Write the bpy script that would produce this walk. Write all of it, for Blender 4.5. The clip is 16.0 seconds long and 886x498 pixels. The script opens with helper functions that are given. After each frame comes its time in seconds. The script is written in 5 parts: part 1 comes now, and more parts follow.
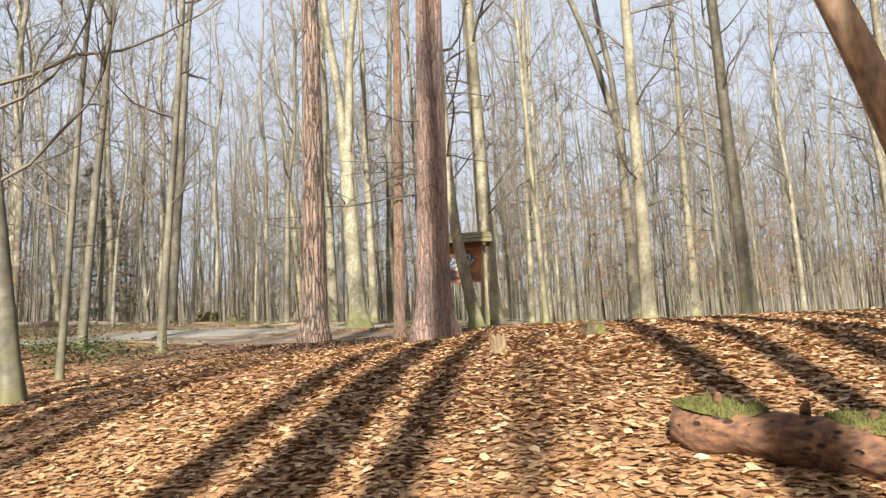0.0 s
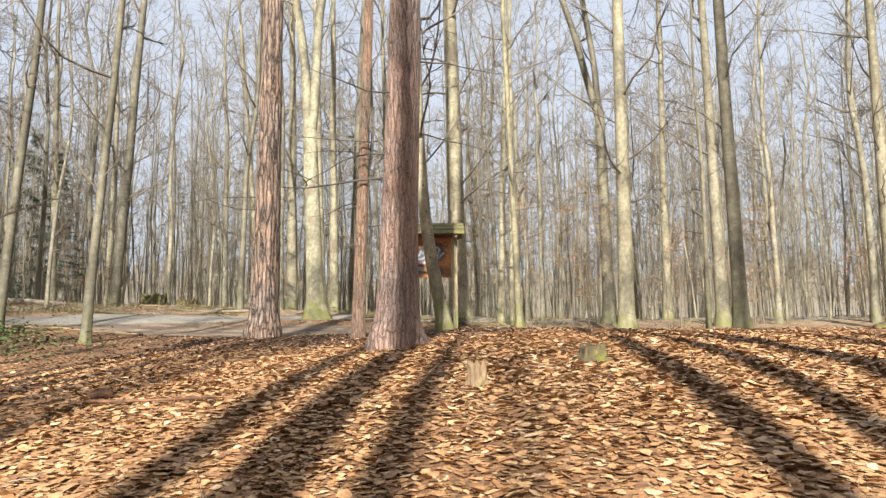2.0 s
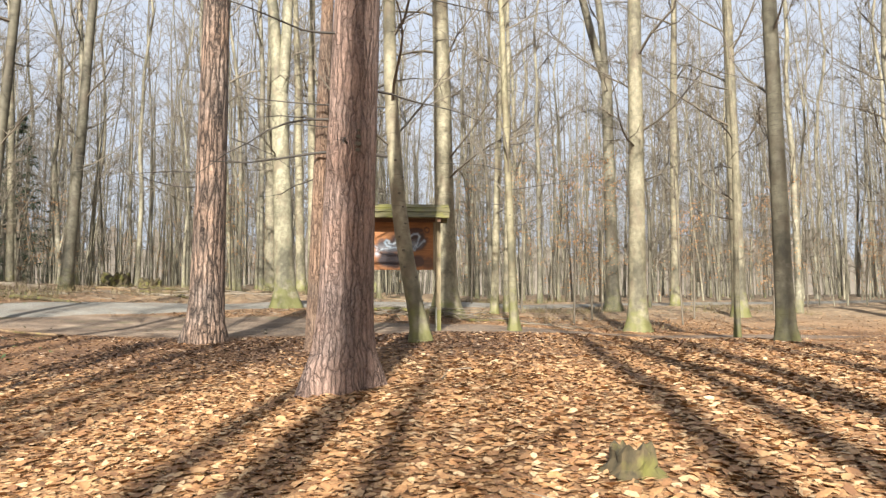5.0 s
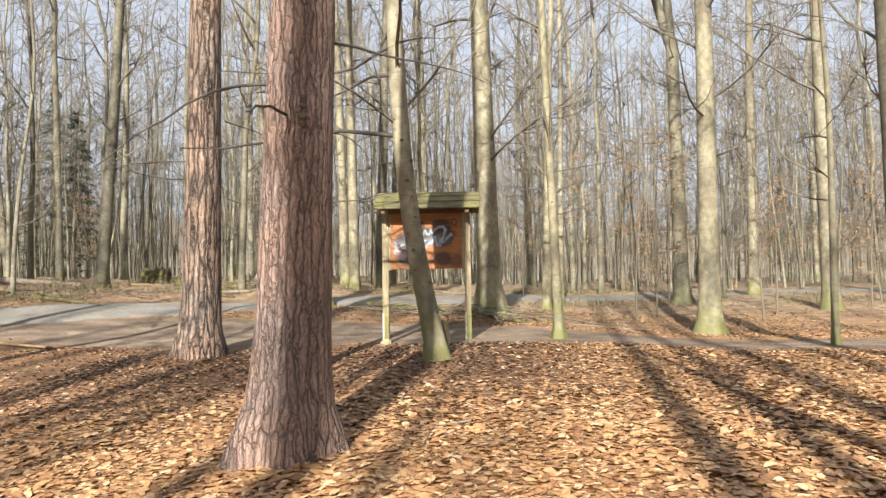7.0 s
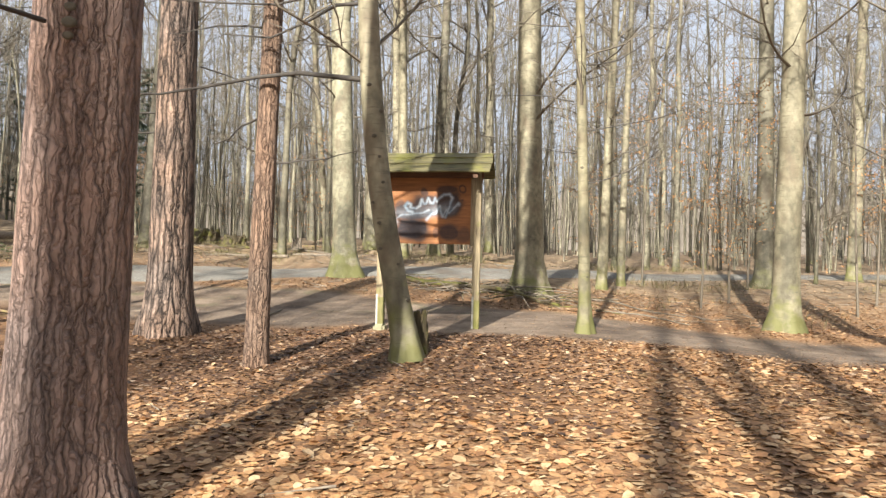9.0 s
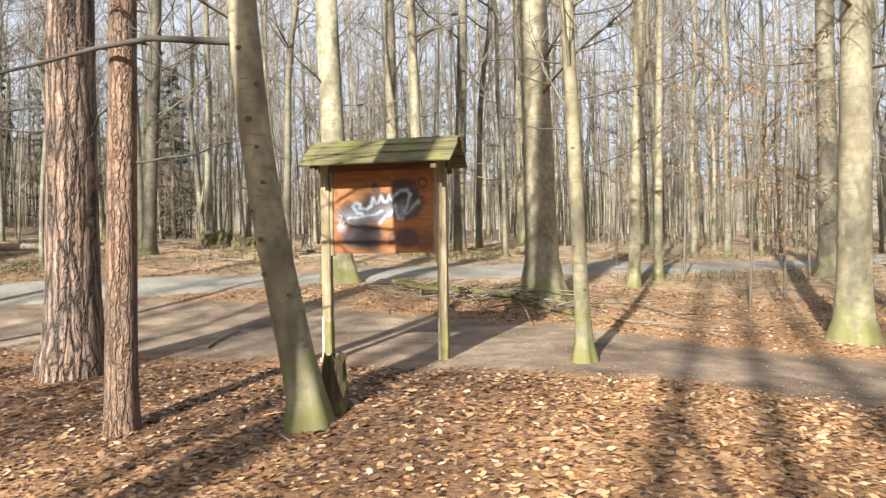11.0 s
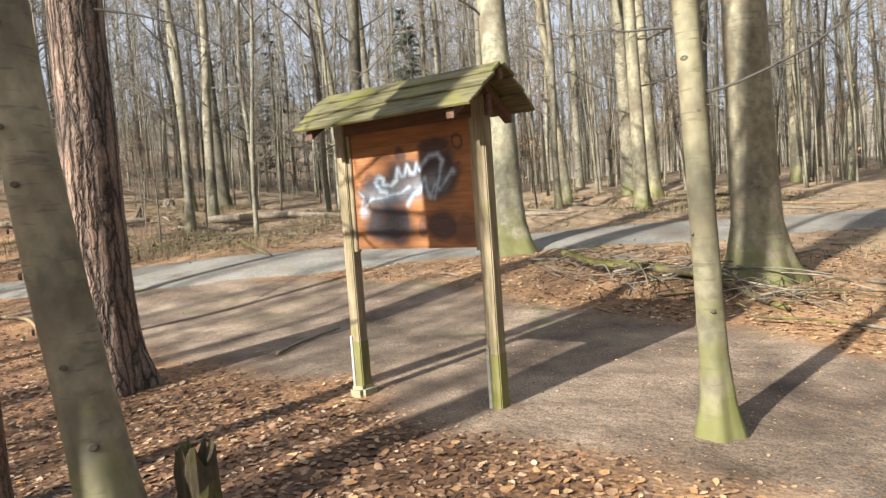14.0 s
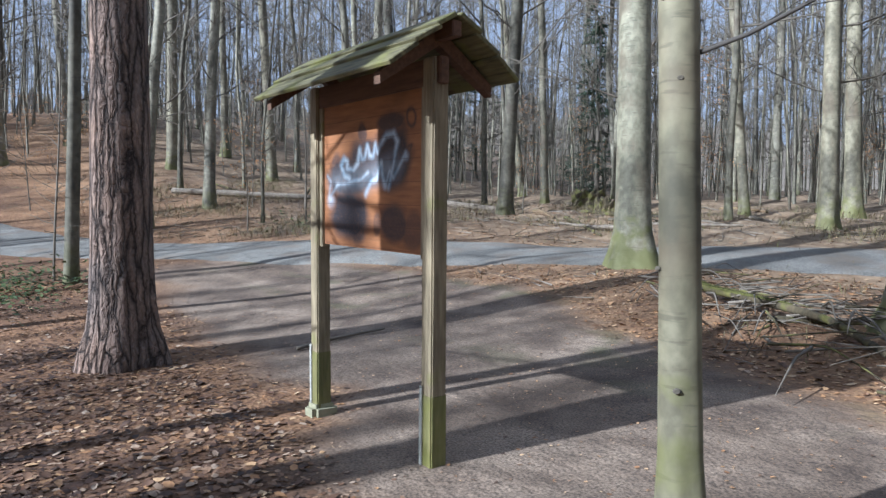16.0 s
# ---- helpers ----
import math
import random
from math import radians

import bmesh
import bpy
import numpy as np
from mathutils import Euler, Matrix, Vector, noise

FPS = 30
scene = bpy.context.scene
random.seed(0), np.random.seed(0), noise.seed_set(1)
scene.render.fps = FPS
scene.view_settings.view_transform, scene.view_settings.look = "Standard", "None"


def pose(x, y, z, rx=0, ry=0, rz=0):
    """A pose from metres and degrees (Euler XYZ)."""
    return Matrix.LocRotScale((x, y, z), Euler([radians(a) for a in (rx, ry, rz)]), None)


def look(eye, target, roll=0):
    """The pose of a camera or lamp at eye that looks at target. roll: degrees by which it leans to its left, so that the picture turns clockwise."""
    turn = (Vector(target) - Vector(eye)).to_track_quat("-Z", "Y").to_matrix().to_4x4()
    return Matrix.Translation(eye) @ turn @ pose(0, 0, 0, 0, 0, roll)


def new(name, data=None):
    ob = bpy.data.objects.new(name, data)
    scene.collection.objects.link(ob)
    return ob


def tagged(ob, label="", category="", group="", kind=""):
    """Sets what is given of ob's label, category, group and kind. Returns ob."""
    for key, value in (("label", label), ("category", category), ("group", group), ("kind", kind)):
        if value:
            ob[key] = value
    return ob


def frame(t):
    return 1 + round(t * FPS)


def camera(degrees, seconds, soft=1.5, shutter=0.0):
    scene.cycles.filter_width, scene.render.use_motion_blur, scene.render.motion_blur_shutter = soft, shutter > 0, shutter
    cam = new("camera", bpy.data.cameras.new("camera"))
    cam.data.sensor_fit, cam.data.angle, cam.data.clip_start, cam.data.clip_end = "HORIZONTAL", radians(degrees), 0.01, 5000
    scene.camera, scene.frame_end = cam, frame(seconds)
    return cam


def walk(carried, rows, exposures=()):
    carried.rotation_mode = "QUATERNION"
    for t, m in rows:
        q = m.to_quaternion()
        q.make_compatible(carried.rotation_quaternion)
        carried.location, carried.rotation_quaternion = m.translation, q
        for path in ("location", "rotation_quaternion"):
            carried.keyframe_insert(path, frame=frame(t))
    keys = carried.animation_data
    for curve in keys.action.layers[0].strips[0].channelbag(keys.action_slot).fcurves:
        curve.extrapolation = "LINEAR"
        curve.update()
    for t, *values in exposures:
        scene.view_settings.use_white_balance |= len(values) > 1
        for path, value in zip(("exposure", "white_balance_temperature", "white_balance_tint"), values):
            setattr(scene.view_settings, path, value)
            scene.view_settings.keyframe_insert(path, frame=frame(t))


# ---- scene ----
cam = camera(65.3, 16.0, soft=1.4, shutter=0.12)
EXPOSURES = [(0.0, 1.36, 6450, 10), (8.7, 1.36, 6450, 10), (11.0, 1.55, 6500, 10), (13.5, 1.62, 6400, 10), (14.0, 1.41, 6350, 10), (14.5, 1.38, 6150, 10), (15.0, 0.94, 6100, 10), (15.5, 0.84, 5800, 10), (16.0, 0.92, 5000, 10)]
PATH = [
    (0, (-0.076, -0.056, 1.573), (-0.054, 1.922, 1.867), -2.8),
    (0.5, (-0.041, 0.319, 1.618), (-0.107, 2.297, 1.904), -2.0),
    (1, (-0.015, 0.689, 1.791), (-0.145, 2.664, 2.081), -1.1),
    (1.5, (-0.06, 1.091, 1.824), (0.078, 3.061, 2.141), -1.2),
    (2, (-0.067, 1.412, 1.896), (0.05, 3.392, 2.15), -0.6),
    (2.5, (0.013, 1.86, 1.981), (0.128, 3.845, 2.199), -0.1),
    (3, (0.059, 2.274, 2.014), (0.309, 4.239, 2.288), -1.8),
    (3.5, (0.123, 2.632, 2.125), (0.361, 4.595, 2.427), -1.3),
    (4, (0.209, 2.985, 2.286), (0.421, 4.954, 2.569), 1.7),
    (4.2, (0.259, 3.154, 2.339), (0.416, 5.138, 2.531), 1.9),
    (6.3, (0.685, 4.977, 2.802), (0.825, 6.967, 2.94), -2.1),
    (6.5, (0.79, 5.148, 2.825), (0.875, 7.143, 2.938), -1.2),
    (7, (1.076, 5.726, 2.876), (1.012, 7.721, 2.996), -0.8),
    (7.5, (1.364, 6.192, 2.92), (1.212, 8.181, 3.056), -3.5),
    (8, (1.55, 6.624, 3.01), (1.446, 8.619, 3.101), -0.4),
    (8.5, (1.912, 7.102, 3.061), (1.682, 9.085, 3.186), -0.3),
    (8.7, (2.009, 7.271, 3.063), (1.72, 9.25, 3.106), 0.8),
    (11, (2.843, 9.683, 3.331), (2.374, 11.627, 3.313), -0.9),
    (11.3, (2.977, 9.959, 3.366), (2.384, 11.866, 3.473), -4.6),
    (11.5, (3.064, 10.186, 3.379), (2.419, 12.079, 3.366), -3.5),
    (12, (3.19, 10.785, 3.399), (2.442, 12.64, 3.393), -1.9),
    (12.5, (3.302, 11.215, 3.44), (2.575, 13.079, 3.431), -1.1),
    (13, (3.565, 11.723, 3.503), (2.752, 13.548, 3.42), -0.3),
    (13.5, (3.672, 12.303, 3.482), (2.685, 14.043, 3.49), -3.0),
    (14, (3.731, 12.831, 3.589), (2.532, 14.424, 3.442), -4.1),
    (14.5, (3.878, 13.28, 3.539), (2.633, 14.843, 3.448), 2.1),
    (15, (3.926, 13.884, 3.486), (2.517, 15.302, 3.442), -1.2),
    (15.5, (3.943, 14.323, 3.551), (2.367, 15.544, 3.398), -1.9),
    (16, (4.069, 14.674, 3.533), (2.476, 15.876, 3.389), 0.5),
]
walk(cam, [(t, look(eye, target, roll)) for t, eye, target, roll in PATH],
     exposures=EXPOSURES)

# ---------------------------------------------------------------- world, sun
SUN_AZ, SUN_EL = 8.3, 29.0            # shadows run this many degrees right of +y
world = bpy.data.worlds.new("sky")
scene.world = world
world.use_nodes = True
wn = world.node_tree
sky = wn.nodes.new("ShaderNodeTexSky")
sky.sky_type = 'NISHITA'
sky.sun_disc = False
sky.sun_elevation = radians(SUN_EL)
sky.sun_rotation = radians(180 + SUN_AZ)
sky.air_density, sky.dust_density, sky.ozone_density = 1.0, 6.0, 1.0
veil = wn.nodes.new("ShaderNodeMixRGB")
veil.inputs[0].default_value, veil.inputs[2].default_value = 0.72, (5.7, 6.15, 6.9, 1)
wn.links.new(sky.outputs[0], veil.inputs[1])
wn.links.new(veil.outputs[0], wn.nodes["Background"].inputs[0])
wn.nodes["Background"].inputs[1].default_value = 0.062

sun = new("sun", bpy.data.lights.new("sun", "SUN"))
sun.data.energy, sun.data.angle, sun.data.color = 5.5, radians(0.8), (1.0, 0.93, 0.82)
to = Vector((math.sin(radians(SUN_AZ)), math.cos(radians(SUN_AZ)), -math.tan(radians(SUN_EL))))
sun.matrix_world = look((0, -30, 40), Vector((0, -30, 40)) + to)


# ---------------------------------------------------------------- terrain
def smooth(a):
    a = min(max(a, 0.0), 1.0)
    return a * a * (3 - 2 * a)


def crest(y):
    """Height of the walked ridge above the datum, along the walk."""
    ys = (-60, -25, -10, 0, 3, 5.2, 7, 9, 12, 15, 18, 22, 26, 30, 40, 60, 120, 600)
    zs = (-6, -4, -1.9, 0.22, 0.92, 1.38, 1.69, 1.84, 1.94, 2.05, 2.11, 2.17, 2.42, 2.7, 3.0, 3.6, 4.6, 6.0)
    return sum(float(np.interp(y + o, ys, zs)) for o in (-1.2, -0.6, 0, 0.6, 1.2)) / 5


def ground_z(x, y):
    z = crest(y)
    left = max(0.0, 1.0 - x)
    z -= 0.5 * (1 - math.exp(-left / 4)) * (1 - 0.85 * smooth((y - 9) / 12))
    z += 0.3 * smooth((2 - x) / 5) * smooth((y - 18.5) / 4.5)
    z += 0.3 * smooth((-x - 4) / 6) * smooth((y - 10) / 9)
    z -= 0.22 * smooth((x - 2) / 4) * smooth((y - 12) / 8)
    z += 7.0 * smooth((-x - 12 - 0.45 * max(0.0, y - 24)) / 45)
    return z


def relief(x, y):
    """Ground height with its small unevenness."""
    n = noise.noise(Vector((x * 0.45, y * 0.45, 3.1))) * 0.05 + noise.noise(Vector((x * 1.7, y * 1.7, 7.7))) * 0.018
    far = smooth((math.hypot(x, y - 12) - 14) / 14)
    bank = smooth((y - 22) / 4) * smooth((-1.0 - x) / 4)
    n += bank * (0.28 * noise.noise(Vector((x * 0.55, y * 0.55, 9.4))) + 0.10 * abs(noise.noise(Vector((x * 1.3, y * 1.3, 4.4)))))
    n += 0.12 * math.exp(-((x - 0.9) / 1.3) ** 2 - ((y - 21.6) / 0.6) ** 2)
    n += far * (noise.noise(Vector((x * 0.16, y * 0.16, 1.3))) * 0.24 + noise.noise(Vector((x * 0.8, y * 0.8, 2.3))) * 0.09)
    calm = 1 - 0.8 * max(bare(x, y), on_road(x, y))
    return ground_z(x, y) + n * calm


def bare(x, y):
    """1 on the trodden earth round the board and along the trail, 0 in the leaf litter."""
    lo = float(np.interp(x, (-9, -6.4, -2.6, 0, 0.6, 1.9, 3.9, 4.7, 7, 10, 20), (17.6, 17.5, 17.2, 16.8, 16.5, 16.3, 16.1, 15.8, 15.9, 16.2, 15)))
    hi = float(np.interp(x, (-9, -6, -3, -1, 1, 2.5, 4, 6, 10, 20), (20.5, 21, 21.3, 20.6, 20.0, 19.4, 18.7, 18.3, 17.8, 16.4)))
    wob = noise.noise(Vector((x * 0.7, y * 0.7, 0))) * 0.4 + noise.noise(Vector((x * 2.3, y * 2.3, 4))) * 0.25
    return smooth((min(y - lo, hi - y) + wob) / 0.6 + 0.5) * smooth((x + 10) / 2) * smooth((22 - x) / 8)


ROAD = ((-40, 9), (-24, 13.6), (-16, 16.8), (-11, 19.3), (-8.3, 20.9), (-5.6, 23.2), (-2.3, 25.3), (1.3, 28.2), (6, 31), (14, 35), (30, 40))


def road_line(n=150):
    """Centre line of the gravel road, evenly stepped."""
    p = np.array(ROAD, float)
    s = np.concatenate(([0], np.cumsum(np.hypot(*np.diff(p, axis=0).T))))
    q = np.linspace(0, s[-1], n)
    c = np.stack([np.interp(q, s, p[:, 0]), np.interp(q, s, p[:, 1])], 1)
    for _ in range(6):
        c[1:-1] = (c[:-2] + 2 * c[1:-1] + c[2:]) / 4
    return c


ROADLINE = road_line()
ROAD_HALF = 1.4


def on_road(x, y):
    d = np.min(np.hypot(ROADLINE[:, 0] - x, ROADLINE[:, 1] - y))
    return smooth((ROAD_HALF + 0.6 - d) / 0.6)


# ---------------------------------------------------------------- materials
def material(name):
    m = bpy.data.materials.new(name)
    m.use_nodes = True
    return m, m.node_tree.nodes, m.node_tree.links, m.node_tree.nodes["Principled BSDF"]


def ramp(nodes, stops):
    r = nodes.new("ShaderNodeValToRGB")
    e = r.color_ramp.elements
    while len(e) < len(stops):
        e.new(0.5)
    for k, (p, c) in zip(e, stops):
        k.position, k.color = p, (*c, 1)
    return r


def tex(nodes, links, kind, scale, coords, detail=4.0, stretch=(1, 1, 1)):
    mp = nodes.new("ShaderNodeMapping")
    mp.inputs["Scale"].default_value = stretch
    links.new(coords, mp.inputs[0])
    t = nodes.new("ShaderNodeTexNoise" if kind == "noise" else "ShaderNodeTexVoronoi")
    t.inputs["Scale"].default_value = scale
    if kind == "noise":
        t.inputs["Detail"].default_value = detail
    links.new(mp.outputs[0], t.inputs["Vector"])
    return t


def mix(nodes, links, fac, a, b, mode="MIX"):
    m = nodes.new("ShaderNodeMix")
    m.data_type, m.blend_type = "RGBA", mode
    for sock, v in ((m.inputs["Factor"], fac), (m.inputs[6], a), (m.inputs[7], b)):
        if isinstance(v, (int, float)):
            sock.default_value = v
        elif isinstance(v, tuple):
            sock.default_value = (*v, 1)
        else:
            links.new(v, sock)
    return m.outputs[2]


def maths(nodes, links, op, a, b=0.0, c=None):
    m = nodes.new("ShaderNodeMath")
    m.operation = op
    for i, v in enumerate((a, b) if c is None else (a, b, c)):
        if isinstance(v, (int, float)):
            m.inputs[i].default_value = v
        else:
            links.new(v, m.inputs[i])
    return m.outputs[0]


def bump(nodes, links, height, strength, distance, bsdf):
    b = nodes.new("ShaderNodeBump")
    b.inputs["Strength"].default_value, b.inputs["Distance"].default_value = strength, distance
    links.new(height, b.inputs["Height"])
    links.new(b.outputs[0], bsdf.inputs["Normal"])


def place_of(nodes):
    return nodes.new("ShaderNodeTexCoord").outputs["Object"]


def ground_material():
    """Brown leaf litter, trodden earth where the mask says so."""
    m, n, l, p = material("forest_floor")
    co = place_of(n)
    v1 = tex(n, l, "voronoi", 24, co)
    v2 = tex(n, l, "noise", 0.5, co, 5)
    v3 = tex(n, l, "noise", 30, co, 5)
    leaf = ramp(n, [(0.0, (0.14, 0.07, 0.034)), (0.3, (0.24, 0.128, 0.058)), (0.6, (0.32, 0.18, 0.082)), (1.0, (0.44, 0.28, 0.145))])
    l.new(v1.outputs["Color"], leaf.inputs[0])
    dim = ramp(n, [(0.36, (0.42, 0.38, 0.34)), (0.62, (1, 1, 1))])
    l.new(v2.outputs[0], dim.inputs[0])
    litter = mix(n, l, 1.0, leaf.outputs[0], dim.outputs[0], "MULTIPLY")
    where = n.new("ShaderNodeSeparateXYZ")
    l.new(co, where.inputs[0])
    # litter before the board is darkened: dappled shade put into the colour
    shade_near = n.new("ShaderNodeMapRange")
    shade_near.inputs[1].default_value, shade_near.inputs[2].default_value = 11.6, 14.2
    l.new(maths(n, l, "ADD", where.outputs[1], maths(n, l, "MULTIPLY_ADD", v2.outputs[0], 4.0, -2.0)), shade_near.inputs[0])
    shade_far = n.new("ShaderNodeMapRange")
    shade_far.inputs[1].default_value, shade_far.inputs[2].default_value = 18.5, 16.5
    l.new(where.outputs[1], shade_far.inputs[0])
    shade_side = n.new("ShaderNodeMapRange")
    shade_side.inputs[1].default_value, shade_side.inputs[2].default_value = 3.6, 1.6
    l.new(where.outputs[0], shade_side.inputs[0])
    litter_shade = maths(n, l, "MULTIPLY", shade_near.outputs[0], maths(n, l, "MULTIPLY", shade_far.outputs[0], shade_side.outputs[0]))
    litter = mix(n, l, litter_shade, litter, mix(n, l, 1.0, litter, (0.66, 0.62, 0.6), "MULTIPLY"))
    dull = n.new("ShaderNodeMapRange")
    dull.inputs[1].default_value, dull.inputs[2].default_value, dull.inputs[4].default_value = 19.0, 27.0, 0.7
    l.new(maths(n, l, "ADD", where.outputs[1], maths(n, l, "MULTIPLY_ADD", v2.outputs[0], 8.0, -4.0)), dull.inputs[0])
    straw = ramp(n, [(0.3, (0.07, 0.055, 0.035)), (0.5, (0.20, 0.155, 0.10)), (0.7, (0.33, 0.27, 0.18))])
    l.new(tex(n, l, "noise", 3.5, co, 8).outputs[0], straw.inputs[0])
    litter = mix(n, l, dull.outputs[0], litter, straw.outputs[0])
    moss = tex(n, l, "noise", 0.9, co, 6)
    mm = ramp(n, [(0.66, (0, 0, 0)), (0.76, (1, 1, 1))])
    l.new(moss.outputs[0], mm.inputs[0])
    litter = mix(n, l, maths(n, l, "MULTIPLY", mm.outputs[0], 0.45), litter, (0.09, 0.10, 0.025))
    e1 = tex(n, l, "noise", 2.2, co, 8)
    earth = ramp(n, [(0.3, (0.088, 0.063, 0.045)), (0.5, (0.172, 0.130, 0.094)), (0.75, (0.285, 0.225, 0.166))])
    l.new(e1.outputs[0], earth.inputs[0])
    grit = ramp(n, [(0.38, (0.5, 0.49, 0.48)), (0.5, (0.95, 0.94, 0.93)), (0.64, (1.3, 1.29, 1.27))])
    l.new(tex(n, l, "noise", 70, co, 3).outputs[0], grit.inputs[0])
    patchy = ramp(n, [(0.35, (0.62, 0.58, 0.55)), (0.6, (1.1, 1.1, 1.1))])
    l.new(tex(n, l, "noise", 0.9, co, 7).outputs[0], patchy.inputs[0])
    earth2 = mix(n, l, 1.0, mix(n, l, 1.0, earth.outputs[0], grit.outputs[0], "MULTIPLY"), patchy.outputs[0], "MULTIPLY")
    green = ramp(n, [(0.56, (0, 0, 0)), (0.68, (1, 1, 1))])
    l.new(tex(n, l, "noise", 1.3, co, 8).outputs[0], green.inputs[0])
    verge = n.new("ShaderNodeMapRange")
    verge.inputs[1].default_value, verge.inputs[2].default_value = 18.2, 19.6
    l.new(where.outputs[1], verge.inputs[0])
    earth2 = mix(n, l, maths(n, l, "MULTIPLY", maths(n, l, "MULTIPLY", green.outputs[0], verge.outputs[0]), 0.6), earth2, (0.085, 0.088, 0.035))
    a = n.new("ShaderNodeAttribute")
    a.attribute_name = "bare"
    l.new(mix(n, l, a.outputs["Fac"], litter, earth2), p.inputs["Base Color"])
    p.inputs["Roughness"].default_value = 0.85
    h = maths(n, l, "ADD", v1.outputs["Distance"], v3.outputs[0])
    rough = maths(n, l, "MULTIPLY", h, maths(n, l, "MULTIPLY_ADD", a.outputs["Fac"], -0.9, 1.0))
    soil = maths(n, l, "MULTIPLY", tex(n, l, "noise", 14, co, 8).outputs[0], maths(n, l, "MULTIPLY", a.outputs["Fac"], 1.5))
    bump(n, l, maths(n, l, "ADD", rough, soil), 0.5, 0.03, p)
    return m


def gravel_material():
    m, n, l, p = material("gravel")
    co = place_of(n)
    a = tex(n, l, "noise", 0.8, co, 6)
    b = tex(n, l, "voronoi", 55, co)
    r = ramp(n, [(0.3, (0.12, 0.115, 0.10)), (0.7, (0.25, 0.24, 0.21))])
    l.new(a.outputs[0], r.inputs[0])
    g = ramp(n, [(0.0, (0.45, 0.45, 0.45)), (1.0, (1.3, 1.3, 1.3))])
    l.new(b.outputs["Color"], g.inputs[0])
    mud = ramp(n, [(0.5, (0, 0, 0)), (0.68, (1, 1, 1))])
    l.new(tex(n, l, "noise", 1.7, co, 7).outputs[0], mud.inputs[0])
    stone = mix(n, l, 1.0, r.outputs[0], g.outputs[0], "MULTIPLY")
    l.new(mix(n, l, maths(n, l, "MULTIPLY", mud.outputs[0], 0.7), stone, (0.15, 0.12, 0.09)), p.inputs["Base Color"])
    p.inputs["Roughness"].default_value = 0.9
    bump(n, l, b.outputs["Distance"], 0.5, 0.01, p)
    return m


def beech_material(name, tone, moss):
    """Smooth grey-green bark with lichen patches, small cross wrinkles and moss on the root flare."""
    m, n, l, p = material(name)
    co = place_of(n)
    a = tex(n, l, "noise", 2.2, co, 6, (1, 1, 0.45))
    b = tex(n, l, "noise", 11, co, 6, (1, 1, 0.8))
    base = ramp(n, [(0.36, tuple(c * 0.5 for c in tone)), (0.5, tone), (0.64, tuple(min(0.6, c * 1.3 + 0.015) for c in tone))])
    l.new(a.outputs[0], base.inputs[0])
    fine = ramp(n, [(0.38, (0.74, 0.74, 0.72)), (0.62, (1.14, 1.14, 1.12))])
    l.new(b.outputs[0], fine.inputs[0])
    col = mix(n, l, 1.0, base.outputs[0], fine.outputs[0], "MULTIPLY")
    lich = ramp(n, [(0.58, (0, 0, 0)), (0.66, (1, 1, 1))])
    l.new(tex(n, l, "noise", 5.5, co, 6).outputs[0], lich.inputs[0])
    col = mix(n, l, maths(n, l, "MULTIPLY", lich.outputs[0], 0.28), col, tuple(min(0.5, c * 1.55 + 0.03) for c in tone))
    dash = ramp(n, [(0.60, (0, 0, 0)), (0.68, (1, 1, 1))])
    l.new(tex(n, l, "noise", 7, co, 3, (0.8, 0.8, 5.5)).outputs[0], dash.inputs[0])
    col = mix(n, l, maths(n, l, "MULTIPLY", dash.outputs[0], 0.5), col, tuple(c * 0.35 for c in tone))
    rust = ramp(n, [(0.52, (0, 0, 0)), (0.66, (1, 1, 1))])
    l.new(tex(n, l, "noise", 3.1, co, 7, (1, 1, 0.6)).outputs[0], rust.inputs[0])
    col = mix(n, l, maths(n, l, "MULTIPLY", rust.outputs[0], 0.6), col, (tone[0] * 0.72, tone[1] * 0.6, tone[2] * 0.58))
    own = maths(n, l, "ADD", n.new("ShaderNodeObjectInfo").outputs["Random"], n.new("ShaderNodeNewGeometry").outputs["Random Per Island"])
    vary = ramp(n, [(0.0, (0.62, 0.62, 0.66)), (0.5, (0.98, 0.98, 0.96)), (1.0, (1.14, 1.13, 1.08))])
    l.new(maths(n, l, "MULTIPLY", own, 0.5), vary.inputs[0])
    col = mix(n, l, 1.0, col, vary.outputs[0], "MULTIPLY")
    sep = n.new("ShaderNodeSeparateXYZ")
    l.new(co, sep.inputs[0])
    low = maths(n, l, "MULTIPLY_ADD", sep.outputs[2], -1.0, 0.68)
    c = tex(n, l, "noise", 4.5, co, 5)
    f = n.new("ShaderNodeClamp")
    l.new(maths(n, l, "MULTIPLY", maths(n, l, "ADD", low, maths(n, l, "MULTIPLY_ADD", c.outputs[0], 2.4, -1.2)), moss), f.inputs[0])
    col = mix(n, l, maths(n, l, "MULTIPLY", f.outputs[0], 0.8), col, (0.115, 0.12, 0.03))
    l.new(col, p.inputs["Base Color"])
    p.inputs["Roughness"].default_value = 0.75
    bump(n, l, b.outputs[0], 0.22, 0.01, p)
    return m


